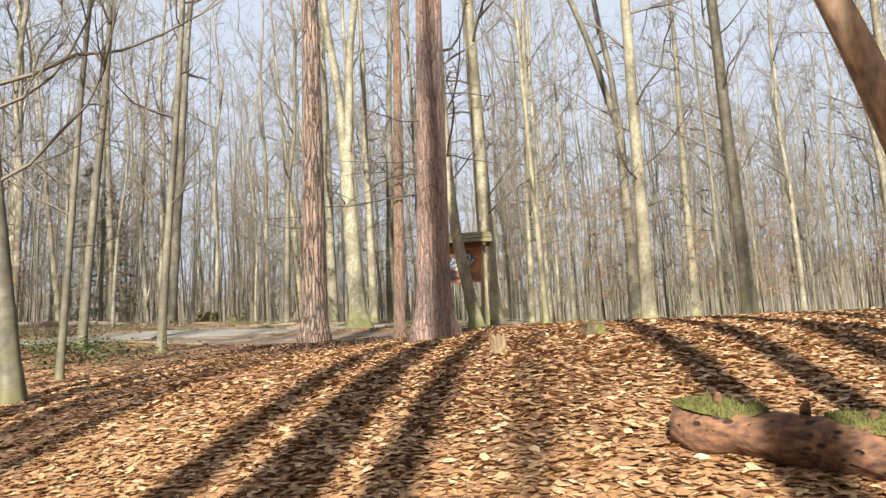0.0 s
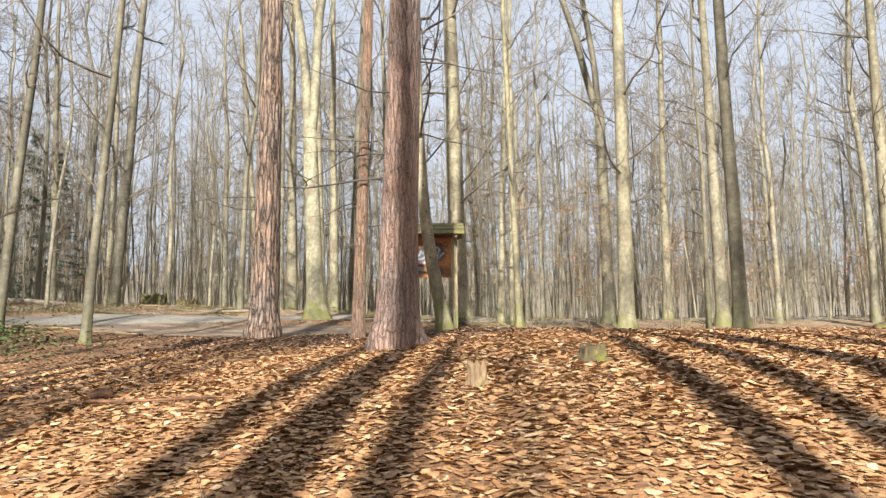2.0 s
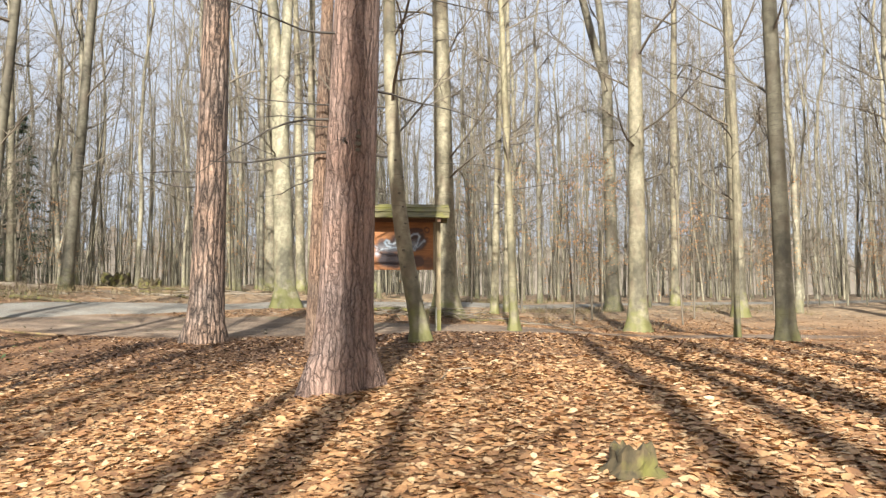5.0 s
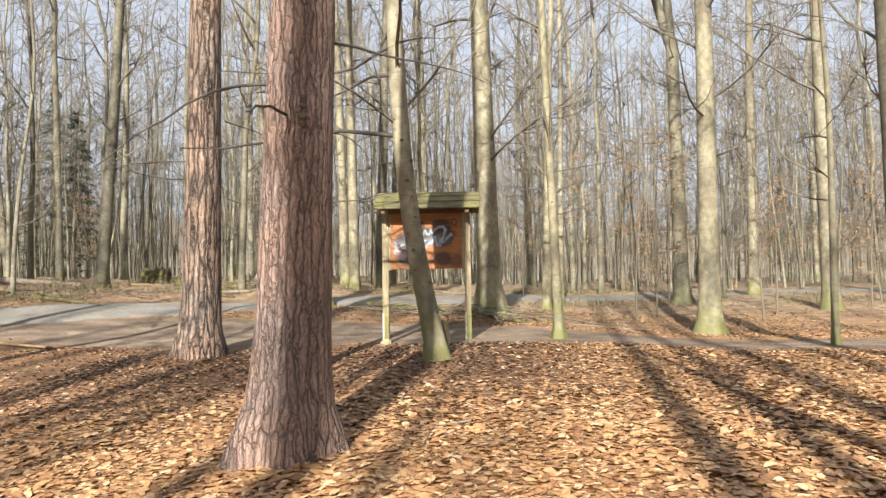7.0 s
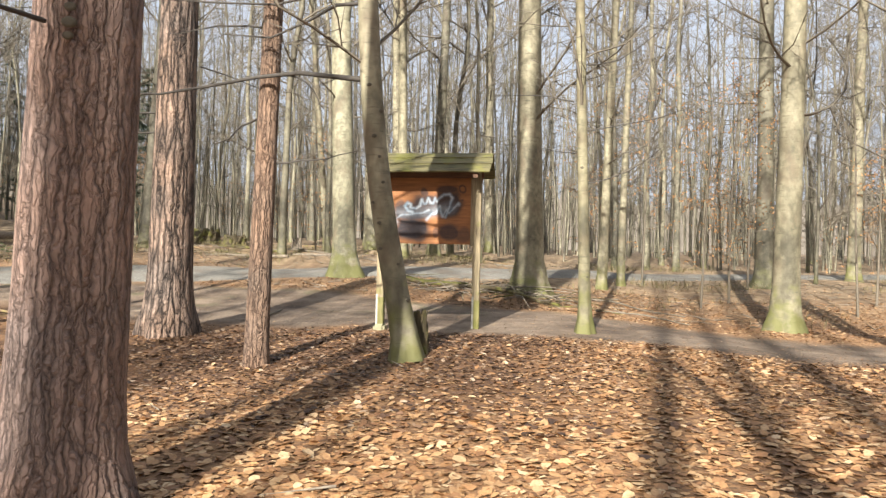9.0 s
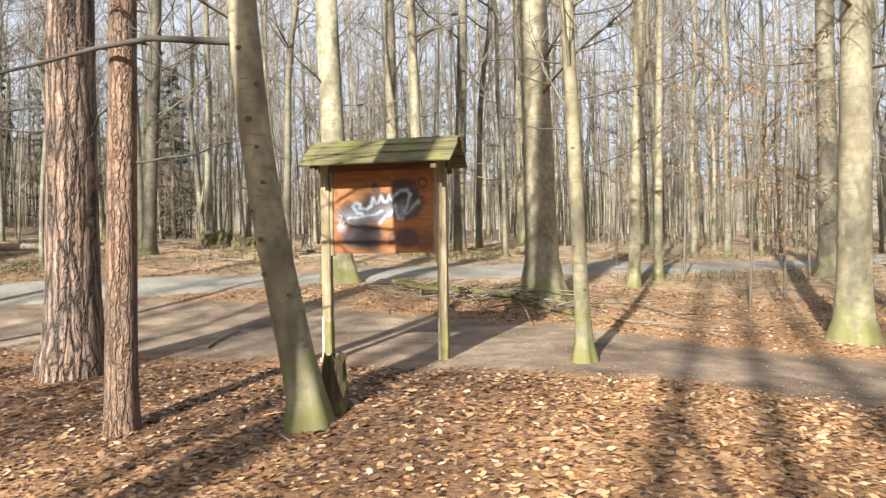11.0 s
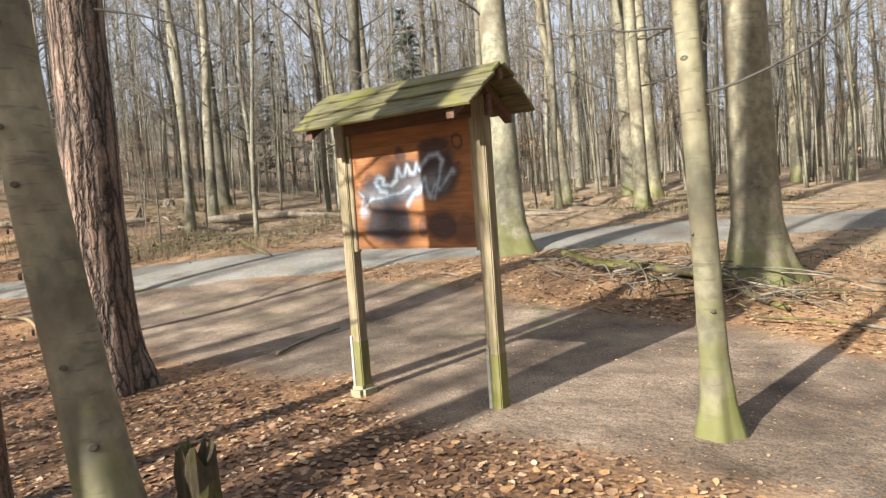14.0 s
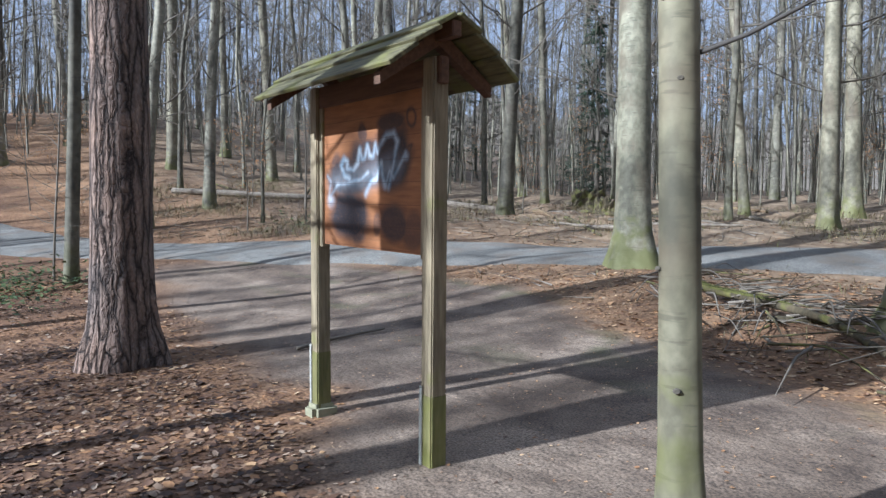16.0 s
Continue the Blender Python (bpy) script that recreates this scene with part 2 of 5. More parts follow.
def pine_material(name, ridge, furrow, scale, gap=1.0, depth=0.024):
    """Plated bark, long plates parted by dark furrows."""
    m, n, l, p = material(name)
    co = place_of(n)
    def warped(amount, size, source):
        w = tex(n, l, "noise", size, co, 3)
        a = n.new("ShaderNodeVectorMath")
        a.operation = "MULTIPLY_ADD"
        l.new(w.outputs["Color"], a.inputs[0])
        a.inputs[1].default_value = (amount, amount, amount * 2.2)
        l.new(source, a.inputs[2])
        return a.outputs[0]

    wc = warped(0.022, 30, warped(0.06, 6, co))

    def cracks(k, flat):
        mp = n.new("ShaderNodeMapping")
        mp.inputs["Scale"].default_value = (1, 1, flat)
        l.new(wc, mp.inputs[0])
        v = n.new("ShaderNodeTexVoronoi")
        v.feature = "DISTANCE_TO_EDGE"
        v.inputs["Scale"].default_value = k
        l.new(mp.outputs[0], v.inputs["Vector"])
        return v.outputs["Distance"]

    deep, thin = cracks(scale * 0.8, 0.10), cracks(scale * 1.7, 0.2)
    fl = tex(n, l, "noise", 50, co, 6, (1, 1, 0.5))
    big = tex(n, l, "noise", 1.6, co, 4)
    width = maths(n, l, "MULTIPLY_ADD", big.outputs[0], -1.1, 1.55)
    d1 = maths(n, l, "DIVIDE", deep, width)
    edge = ramp(n, [(0.0, furrow), (0.03 * gap, tuple(0.6 * b + 0.4 * a for a, b in zip(ridge, furrow)) if gap > 1 else tuple(0.6 * a + 0.4 * b for a, b in zip(ridge, furrow))), (0.09 * gap, ridge), (0.5, tuple(a * 1.22 for a in ridge))])
    l.new(d1, edge.inputs[0])
    hair = ramp(n, [(0.0, (0.7, 0.66, 0.64)), (0.07, (1, 1, 1))])
    l.new(thin, hair.inputs[0])
    flake = ramp(n, [(0.3, (0.72, 0.70, 0.70)), (0.7, (1.18, 1.18, 1.2))])
    l.new(fl.outputs[0], flake.inputs[0])
    col = mix(n, l, 1.0, edge.outputs[0], flake.outputs[0], "MULTIPLY")
    col = mix(n, l, 0.8, col, hair.outputs[0], "MULTIPLY")
    tone = ramp(n, [(0.35, (0.82, 0.85, 0.9)), (0.65, (1.15, 1.05, 0.98))])
    l.new(big.outputs[0], tone.inputs[0])
    l.new(mix(n, l, 1.0, col, tone.outputs[0], "MULTIPLY"), p.inputs["Base Color"])
    p.inputs["Roughness"].default_value = 0.9
    k1 = n.new("ShaderNodeMapRange")
    k1.inputs[1].default_value, k1.inputs[2].default_value = 0.0, 0.16 * gap
    l.new(d1, k1.inputs[0])
    k2 = n.new("ShaderNodeMapRange")
    k2.inputs[1].default_value, k2.inputs[2].default_value = 0.0, 0.12
    l.new(thin, k2.inputs[0])
    hh = maths(n, l, "MULTIPLY_ADD", fl.outputs[0], 0.3, maths(n, l, "MULTIPLY_ADD", k2.outputs[0], 0.35, k1.outputs[0]))
    bump(n, l, hh, 1.0, depth, p)
    return m


def leaf_material(name, stops, rough=0.6, through_light=0.0):
    m, n, l, p = material(name)
    g = n.new("ShaderNodeNewGeometry")
    r = ramp(n, stops)
    l.new(g.outputs["Random Per Island"], r.inputs[0])
    nz = tex(n, l, "noise", 60, place_of(n), 3)
    f = ramp(n, [(0.3, (0.75, 0.72, 0.7)), (0.7, (1.1, 1.1, 1.1))])
    l.new(nz.outputs[0], f.inputs[0])
    l.new(mix(n, l, 1.0, r.outputs[0], f.outputs[0], "MULTIPLY"), p.inputs["Base Color"])
    p.inputs["Roughness"].default_value = rough
    if through_light:
        t = n.new("ShaderNodeBsdfTranslucent")
        l.new(p.inputs["Base Color"].links[0].from_socket, t.inputs["Color"])
        both = n.new("ShaderNodeMixShader")
        both.inputs[0].default_value = through_light
        l.new(p.outputs[0], both.inputs[1])
        l.new(t.outputs[0], both.inputs[2])
        l.new(both.outputs[0], n["Material Output"].inputs["Surface"])
    return m


def wood_material(name, light, dark, moss=0.0, scale=9, axis=(0.12, 1, 1), rough=0.75):
    """Weathered timber: grain along one axis, blotches, optional algae."""
    m, n, l, p = material(name)
    co = place_of(n)
    g = tex(n, l, "noise", scale * 5, co, 5, axis)
    b = tex(n, l, "noise", 2.3, co, 4)
    r = ramp(n, [(0.3, dark), (0.7, light)])
    l.new(g.outputs[0], r.inputs[0])
    t = ramp(n, [(0.3, (0.75, 0.74, 0.72)), (0.7, (1.12, 1.1, 1.08))])
    l.new(b.outputs[0], t.inputs[0])
    col = mix(n, l, 1.0, r.outputs[0], t.outputs[0], "MULTIPLY")
    if moss:
        k = ramp(n, [(0.62 - 0.4 * moss, (0, 0, 0)), (0.78 - 0.4 * moss, (1, 1, 1))])
        l.new(tex(n, l, "noise", 5, co, 6).outputs[0], k.inputs[0])
        col = mix(n, l, maths(n, l, "MULTIPLY", k.outputs[0], 0.75), col, (0.135, 0.135, 0.028))
    l.new(col, p.inputs["Base Color"])
    p.inputs["Roughness"].default_value = rough
    bump(n, l, maths(n, l, "ADD", g.outputs[0], b.outputs[0]), 0.45, 0.008, p)
    return m


def spray(m):
    """Sprayed scrawl on the board, where the panel's paint masks lie: soft black clouds under a pale blue-white scribble."""
    n, l = m.node_tree.nodes, m.node_tree.links
    p = n["Principled BSDF"]
    col = p.inputs["Base Color"].links[0].from_socket
    co = place_of(n)
    speck = ramp(n, [(0.25, (0.72, 0.72, 0.72)), (0.5, (1, 1, 1))])
    l.new(tex(n, l, "noise", 120, co, 3).outputs[0], speck.inputs[0])
    tint = ramp(n, [(0.36, (0.20, 0.30, 0.39)), (0.62, (0.50, 0.58, 0.66))])
    l.new(tex(n, l, "noise", 11, co, 3).outputs[0], tint.inputs[0])
    for mask, paint in (("black_paint", (0.012, 0.014, 0.022)), ("white_paint", tint.outputs[0])):
        a = n.new("ShaderNodeAttribute")
        a.attribute_name = mask
        col = mix(n, l, maths(n, l, "MULTIPLY", a.outputs["Fac"], speck.outputs[0]), col, paint)
    grooves = n.new("ShaderNodeSeparateXYZ")
    l.new(co, grooves.inputs[0])
    step = maths(n, l, "FRACT", maths(n, l, "MULTIPLY", grooves.outputs[2], 7.7))
    seam = maths(n, l, "LESS_THAN", step, 0.03)
    col = mix(n, l, maths(n, l, "MULTIPLY", seam, 0.5), col, (0.05, 0.02, 0.01))
    l.new(col, p.inputs["Base Color"])


def pits(m):
    """Beetle holes and rot pockets in dead wood."""
    n, l = m.node_tree.nodes, m.node_tree.links
    p = n["Principled BSDF"]
    col = p.inputs["Base Color"].links[0].from_socket
    co = place_of(n)
    v = tex(n, l, "voronoi", 16, co, 0, (0.6, 1, 1.3))
    k = n.new("ShaderNodeMapRange")
    k.inputs[1].default_value, k.inputs[2].default_value, k.inputs[3].default_value, k.inputs[4].default_value = 0.16, 0.30, 1.0, 0.0
    l.new(v.outputs["Distance"], k.inputs[0])
    on = maths(n, l, "GREATER_THAN", tex(n, l, "noise", 5, co, 3).outputs[0], 0.47)
    f = maths(n, l, "MULTIPLY", k.outputs[0], on)
    l.new(mix(n, l, f, col, (0.012, 0.008, 0.006)), p.inputs["Base Color"])
    hi = maths(n, l, "SUBTRACT", tex(n, l, "noise", 18, co, 6, (0.3, 1, 1)).outputs[0], f)
    bump(n, l, hi, 0.9, 0.02, p)


def plain(name, col, rough=0.6):
    m, n, l, p = material(name)
    nz = tex(n, l, "noise", 20, place_of(n), 4)
    r = ramp(n, [(0.3, tuple(c * 0.75 for c in col)), (0.7, tuple(c * 1.12 for c in col))])
    l.new(nz.outputs[0], r.inputs[0])
    l.new(r.outputs[0], p.inputs["Base Color"])
    p.inputs["Roughness"].default_value = rough
    return m


M_GROUND = ground_material()
M_GRAVEL = gravel_material()
M_BEECH = beech_material("beech_bark", (0.18, 0.165, 0.115), 1.7)
M_BEECH_DARK = beech_material("beech_bark_dark", (0.105, 0.097, 0.07), 0.8)
M_BEECH_WOOD = beech_material("beech_bark_far", (0.19, 0.178, 0.132), 1.0)
M_BEECH_PALE = beech_material("beech_bark_pale", (0.20, 0.19, 0.135), 2.2)
M_BEECH_GREEN = beech_material("beech_bark_algae", (0.205, 0.188, 0.118), 1.9)
M_TWIG = plain("twig_bark", (0.135, 0.116, 0.088), 0.8)
M_PINE = pine_material("pine_bark", (0.235, 0.172, 0.142), (0.088, 0.060, 0.049), 22)
M_PINE_OLD = pine_material("old_pine_bark", (0.27, 0.205, 0.16), (0.022, 0.016, 0.013), 14, 1.7, 0.05)
M_PINE_RED = pine_material("young_pine_bark", (0.215, 0.15, 0.105), (0.075, 0.045, 0.03), 30)
M_LEAF = leaf_material("fallen_beech_leaves", [(0.0, (0.17, 0.085, 0.040)), (0.22, (0.265, 0.139, 0.062)), (0.5, (0.355, 0.198, 0.088)), (0.8, (0.41, 0.258, 0.129)), (1.0, (0.56, 0.41, 0.245))])
# redder brown leaves, with the shade they lie in painted into the colour
M_LEAF_SHADED = leaf_material("shaded_beech_leaves", [(0.0, (0.036, 0.020, 0.013)), (0.35, (0.10, 0.054, 0.031)), (0.7, (0.185, 0.105, 0.058)), (0.9, (0.29, 0.19, 0.115)), (1.0, (0.46, 0.36, 0.26))])
M_PEELED = wood_material("peeled_trunk", (0.31, 0.205, 0.125), (0.075, 0.05, 0.035), 0.08, 3, (1, 1, 0.3), 0.8)
M_STRAW = leaf_material("dry_grass", [(0.0, (0.12, 0.095, 0.045)), (0.6, (0.23, 0.18, 0.10)), (1.0, (0.13, 0.14, 0.04))])
M_DEADBRAMBLE = leaf_material("dead_bramble_canes", [(0.0, (0.10, 0.075, 0.055)), (1.0, (0.24, 0.19, 0.15))])
M_BRAMBLE = leaf_material("bramble_leaves", [(0.0, (0.03, 0.05, 0.015)), (1.0, (0.09, 0.13, 0.035))])
M_HANG = leaf_material("dry_leaves", [(0.0, (0.30, 0.14, 0.05)), (1.0, (0.52, 0.31, 0.14))], 0.6, 0.3)
M_POST = wood_material("post_wood", (0.30, 0.25, 0.155), (0.13, 0.105, 0.062), 0.12, 9, (1, 1, 0.1))
M_POST_FOOT = wood_material("mossy_post_foot", (0.20, 0.18, 0.07), (0.10, 0.105, 0.03), 0.3, 9, (1, 1, 0.1))
M_ROOF = wood_material("mossy_roof_boards", (0.17, 0.155, 0.07), (0.045, 0.042, 0.02), 0.34, 7, (0.12, 1, 1))
M_DARKWOOD = wood_material("brown_underside", (0.14, 0.075, 0.04), (0.07, 0.035, 0.02), 0.0, 7, (0.12, 1, 1))
M_BOARD = wood_material("varnished_board", (0.30, 0.128, 0.043), (0.20, 0.080, 0.027), 0.0, 8, (0.12, 1, 1), 0.75)
spray(M_BOARD)
M_ROT = wood_material("rotten_log_wood", (0.19, 0.095, 0.048), (0.035, 0.017, 0.011), 0.0, 6, (0.2, 1, 1), 0.9)
M_ROT_GREY = wood_material("grey_dead_wood", (0.27, 0.235, 0.185), (0.12, 0.10, 0.08), 0.0, 6, (0.2, 1, 1), 0.9)
M_STUMP = wood_material("stump_wood", (0.24, 0.17, 0.095), (0.10, 0.07, 0.045), 0.14, 6, (1, 1, 0.15), 0.9)
M_MOSS = plain("moss", (0.085, 0.085, 0.018), 0.95)
M_CONCRETE = plain("concrete", (0.26, 0.25, 0.16), 0.9)
pits(M_ROT)
M_MOSSY_STUMP = wood_material("mossy_stump", (0.10, 0.078, 0.042), (0.032, 0.028, 0.015), 0.3, 6, (1, 1, 0.15), 0.95)
M_KNOT = plain("knot_bark", (0.085, 0.075, 0.055), 0.9)
M_BRANCH = plain("dark_branch_bark", (0.055, 0.049, 0.042), 0.85)
M_NEEDLE = plain("spruce_needles", (0.03, 0.05, 0.025), 0.7)
# pale tone of the post strips, standing in for a sunlit post side
M_LIT_STRIP = plain("lit_post_strip", (0.36, 0.36, 0.32), 0.5)


# ---------------------------------------------------------------- mesh tools
class Shape:
    """Collects tubes and sheets into one mesh."""

    def __init__(self):
        self.v, self.f, self.n = [], [], 0

    def add(self, verts, faces):
        self.v.append(np.asarray(verts, float))
        self.f.extend([tuple(i + self.n for i in f) for f in faces])
        self.n += len(verts)

    def tube(self, line, radii, sides, lobes=0.0, cap=True, seed=0):
        line = np.asarray(line, float)
        n = len(line)
        t = np.gradient(line, axis=0)
        t /= np.linalg.norm(t, axis=1)[:, None] + 1e-9
        ref = np.array([1.0, 0.13, 0.07]) if abs(t[0][0]) < 0.8 else np.array([0.0, 1.0, 0.1])
        u = np.cross(t, ref)
        u /= np.linalg.norm(u, axis=1)[:, None] + 1e-9
        w = np.cross(t, u)
        a = np.arange(sides) * 2 * math.pi / sides
        verts = np.empty((n, sides, 3))
        for i in range(n):
            r = radii[i]
            k = np.ones(sides)
            if lobes:
                g = lobes * max(0.0, radii[i] / radii[-1] - 1)
                rise = max(0.0, line[i][2])
                amp = lobes * 1.5 * math.exp(-rise / 0.3)
                k = 1 + amp * (0.6 * np.cos(5 * a + seed) + 0.4 * np.cos(3 * a + 2.1 * seed)) + 0.03 * np.cos(2 * a + seed)
            verts[i] = line[i] + (r * k)[:, None] * (np.cos(a)[:, None] * u[i] + np.sin(a)[:, None] * w[i])
        faces = [(i * sides + j, i * sides + (j + 1) % sides, (i + 1) * sides + (j + 1) % sides, (i + 1) * sides + j)
                 for i in range(n - 1) for j in range(sides)]
        if cap:
            faces.append(tuple((n - 1) * sides + j for j in range(sides)))
        self.add(verts.reshape(-1, 3), faces)

    def spike(self, a, b, r):
        """A twig: a three-sided cone from a to b."""
        a, b = np.asarray(a, float), np.asarray(b, float)
        d = (b - a) / (np.linalg.norm(b - a) + 1e-9)
        u = np.cross(d, (0.31, 0.52, 0.8))
        u = u / (np.linalg.norm(u) + 1e-9) * r
        w = np.cross(d, u)
        self.add((a + u, a - 0.5 * u + 0.87 * w, a - 0.5 * u - 0.87 * w, b), ((0, 1, 3), (1, 2, 3), (2, 0, 3)))

    def mesh(self, name, mat, soft=True):
        me = bpy.data.meshes.new(name)
        me.from_pydata(np.concatenate(self.v).tolist(), [], self.f)
        if soft:
            me.polygons.foreach_set("use_smooth", [True] * len(me.polygons))
        for mm in (mat if isinstance(mat, (list, tuple)) else [mat]):
            me.materials.append(mm)
        me.update()
        return me


def part(name, bm, mat, parent=None, label="", smooth_faces=False):
    """Links a bmesh, Shape or mesh as one object under a thing."""
    if isinstance(bm, Shape):
        me = bm.mesh(name, mat)
    elif isinstance(bm, bpy.types.Mesh):
        me = bm
    else:
        me = bpy.data.meshes.new(name)
        bm.to_mesh(me)
        bm.free()
        me.materials.append(mat)
        if smooth_faces:
            me.polygons.foreach_set("use_smooth", [True] * len(me.polygons))
    ob = new(name, me)
    ob.parent = parent
    if label:
        tagged(ob, label)
    return ob


def box(x0, x1, y0, y1, z0, z1, bevel=0.006, rough_up=0.0):
    """A bevelled block, with slightly uneven corners if wanted."""
    bm = bmesh.new()
    bmesh.ops.create_cube(bm, size=1)
    for v in bm.verts:
        v.co = Vector(((x0 + x1) / 2 + v.co.x * (x1 - x0), (y0 + y1) / 2 + v.co.y * (y1 - y0), (z0 + z1) / 2 + v.co.z * (z1 - z0)))
        if rough_up:
            v.co += Vector((random.uniform(-1, 1), random.uniform(-1, 1), random.uniform(-1, 1))) * rough_up
    if bevel:
        bmesh.ops.bevel(bm, geom=bm.edges[:], offset=bevel, segments=2, affect="EDGES")
    return bm


def thing(name, x, y, z, label, category, group="", rz=0.0, s=1.0):
    ob = new(name)
    ob.empty_display_size = 0.2
    ob.matrix_world = pose(x, y, z, 0, 0, rz) @ Matrix.Scale(s, 4)
    return tagged(ob, label, category, group)


# ---------------------------------------------------------------- ground and road
def axis(lo, hi, a, b, step):
    """Grid lines: even and fine from a to b, widening out to lo and hi."""
    mid = list(np.arange(a, b + 1e-6, step))
    out, d, p = [], step, b
    while p < hi:
        d *= 1.22
        p += d
        out.append(min(p, hi))
    back, d, p = [], step, a
    while p > lo:
        d *= 1.22
        p -= d
        back.append(max(p, lo))
    return back[::-1] + mid + out


GRID = {}


def sample(key, x, y):
    """Values of the ground grid at many places at once."""
    gx, gy, g = GRID["x"], GRID["y"], GRID[key]
    i = np.clip(np.searchsorted(gx, x) - 1, 0, len(gx) - 2)
    j = np.clip(np.searchsorted(gy, y) - 1, 0, len(gy) - 2)
    u, v = (x - gx[i]) / (gx[i + 1] - gx[i]), (y - gy[j]) / (gy[j + 1] - gy[j])
    return (g[j, i] * (1 - u) + g[j, i + 1] * u) * (1 - v) + (g[j + 1, i] * (1 - u) + g[j + 1, i + 1] * u) * v


def build_ground():
    gx, gy = axis(-600, 600, -16, 14, 0.25), axis(-300, 700, -2, 36, 0.25)
    verts, mask = [], []
    for y in gy:
        for x in gx:
            verts.append((x, y, relief(x, y) if abs(x) < 120 and -60 < y < 160 else ground_z(x, y)))
            mask.append(bare(x, y))
    w = len(gx)
    GRID.update(x=np.array(gx), y=np.array(gy), z=np.array([v[2] for v in verts]).reshape(len(gy), w), bare=np.array(mask).reshape(len(gy), w))
    faces = [(j * w + i, j * w + i + 1, (j + 1) * w + i + 1, (j + 1) * w + i) for j in range(len(gy) - 1) for i in range(w - 1)]
    me = bpy.data.meshes.new("ground")
    me.from_pydata(verts, [], faces)
    me.polygons.foreach_set("use_smooth", [True] * len(faces))
    at = me.attributes.new("bare", "FLOAT", "POINT")
    at.data.foreach_set("value", mask)
    me.materials.append(M_GROUND)
    tagged(new("ground", me), "forest floor of brown leaf litter and trodden earth", "ground", kind="structure")


def build_road():
    c = ROADLINE
    t = np.gradient(c, axis=0)
    t /= np.linalg.norm(t, axis=1)[:, None]
    nrm = np.stack([-t[:, 1], t[:, 0]], 1)
    verts, faces = [], []
    offs = np.linspace(-1, 1, 9)
    for i in range(len(c)):
        for o in offs:
            half = ROAD_HALF + (0.35 * noise.noise(Vector((i * 0.45, o * 3, 2))) + 0.15 * noise.noise(Vector((i * 1.7, o * 3, 5)))) * abs(o)
            x, y = c[i] + nrm[i] * o * half
            verts.append((x, y, relief(x, y) + 0.05 * (1 - abs(o) ** 3) - 0.02 * (abs(o) > 0.95) * 2))
    for i in range(len(c) - 1):
        for j in range(8):
            faces.append((i * 9 + j, i * 9 + j + 1, (i + 1) * 9 + j + 1, (i + 1) * 9 + j))
    me = bpy.data.meshes.new("road")
    me.from_pydata(verts, [], [f[::-1] for f in faces])
    me.polygons.foreach_set("use_smooth", [True] * len(faces))
    me.materials.append(M_GRAVEL)
    tagged(new("road", me), "pale grey gravel forest road", "road", kind="structure")


build_ground()
build_road()


# ---------------------------------------------------------------- trees
def trunk_line(rng, h, lean, bend, steps):
    z = np.linspace(0, 1, steps) ** 1.25 * h
    ph = rng.uniform(0, 6.28, 4)
    amp = bend * (z / h)
    x = lean[0] * z + amp * (np.sin(z * 0.55 + ph[0]) - math.sin(ph[0])) + 0.3 * amp * np.sin(z * 1.4 + ph[1])
    y = lean[1] * z + amp * (np.sin(z * 0.5 + ph[2]) - math.sin(ph[2])) + 0.3 * amp * np.sin(z * 1.3 + ph[3])
    z[0] = -0.25
    return np.stack([x, y, z], 1)


def limb(rng, start, way, length, steps, lift, wander):
    """A crooked branch line that bends upwards."""
    p, d, out = np.array(start, float), np.array(way, float), [np.array(start, float)]
    for _ in range(steps):
        d = d + rng.normal(0, wander, 3) + np.array([0, 0, lift])
        d /= np.linalg.norm(d)
        p = p + d * length / steps
        out.append(p.copy())
    return np.array(out)


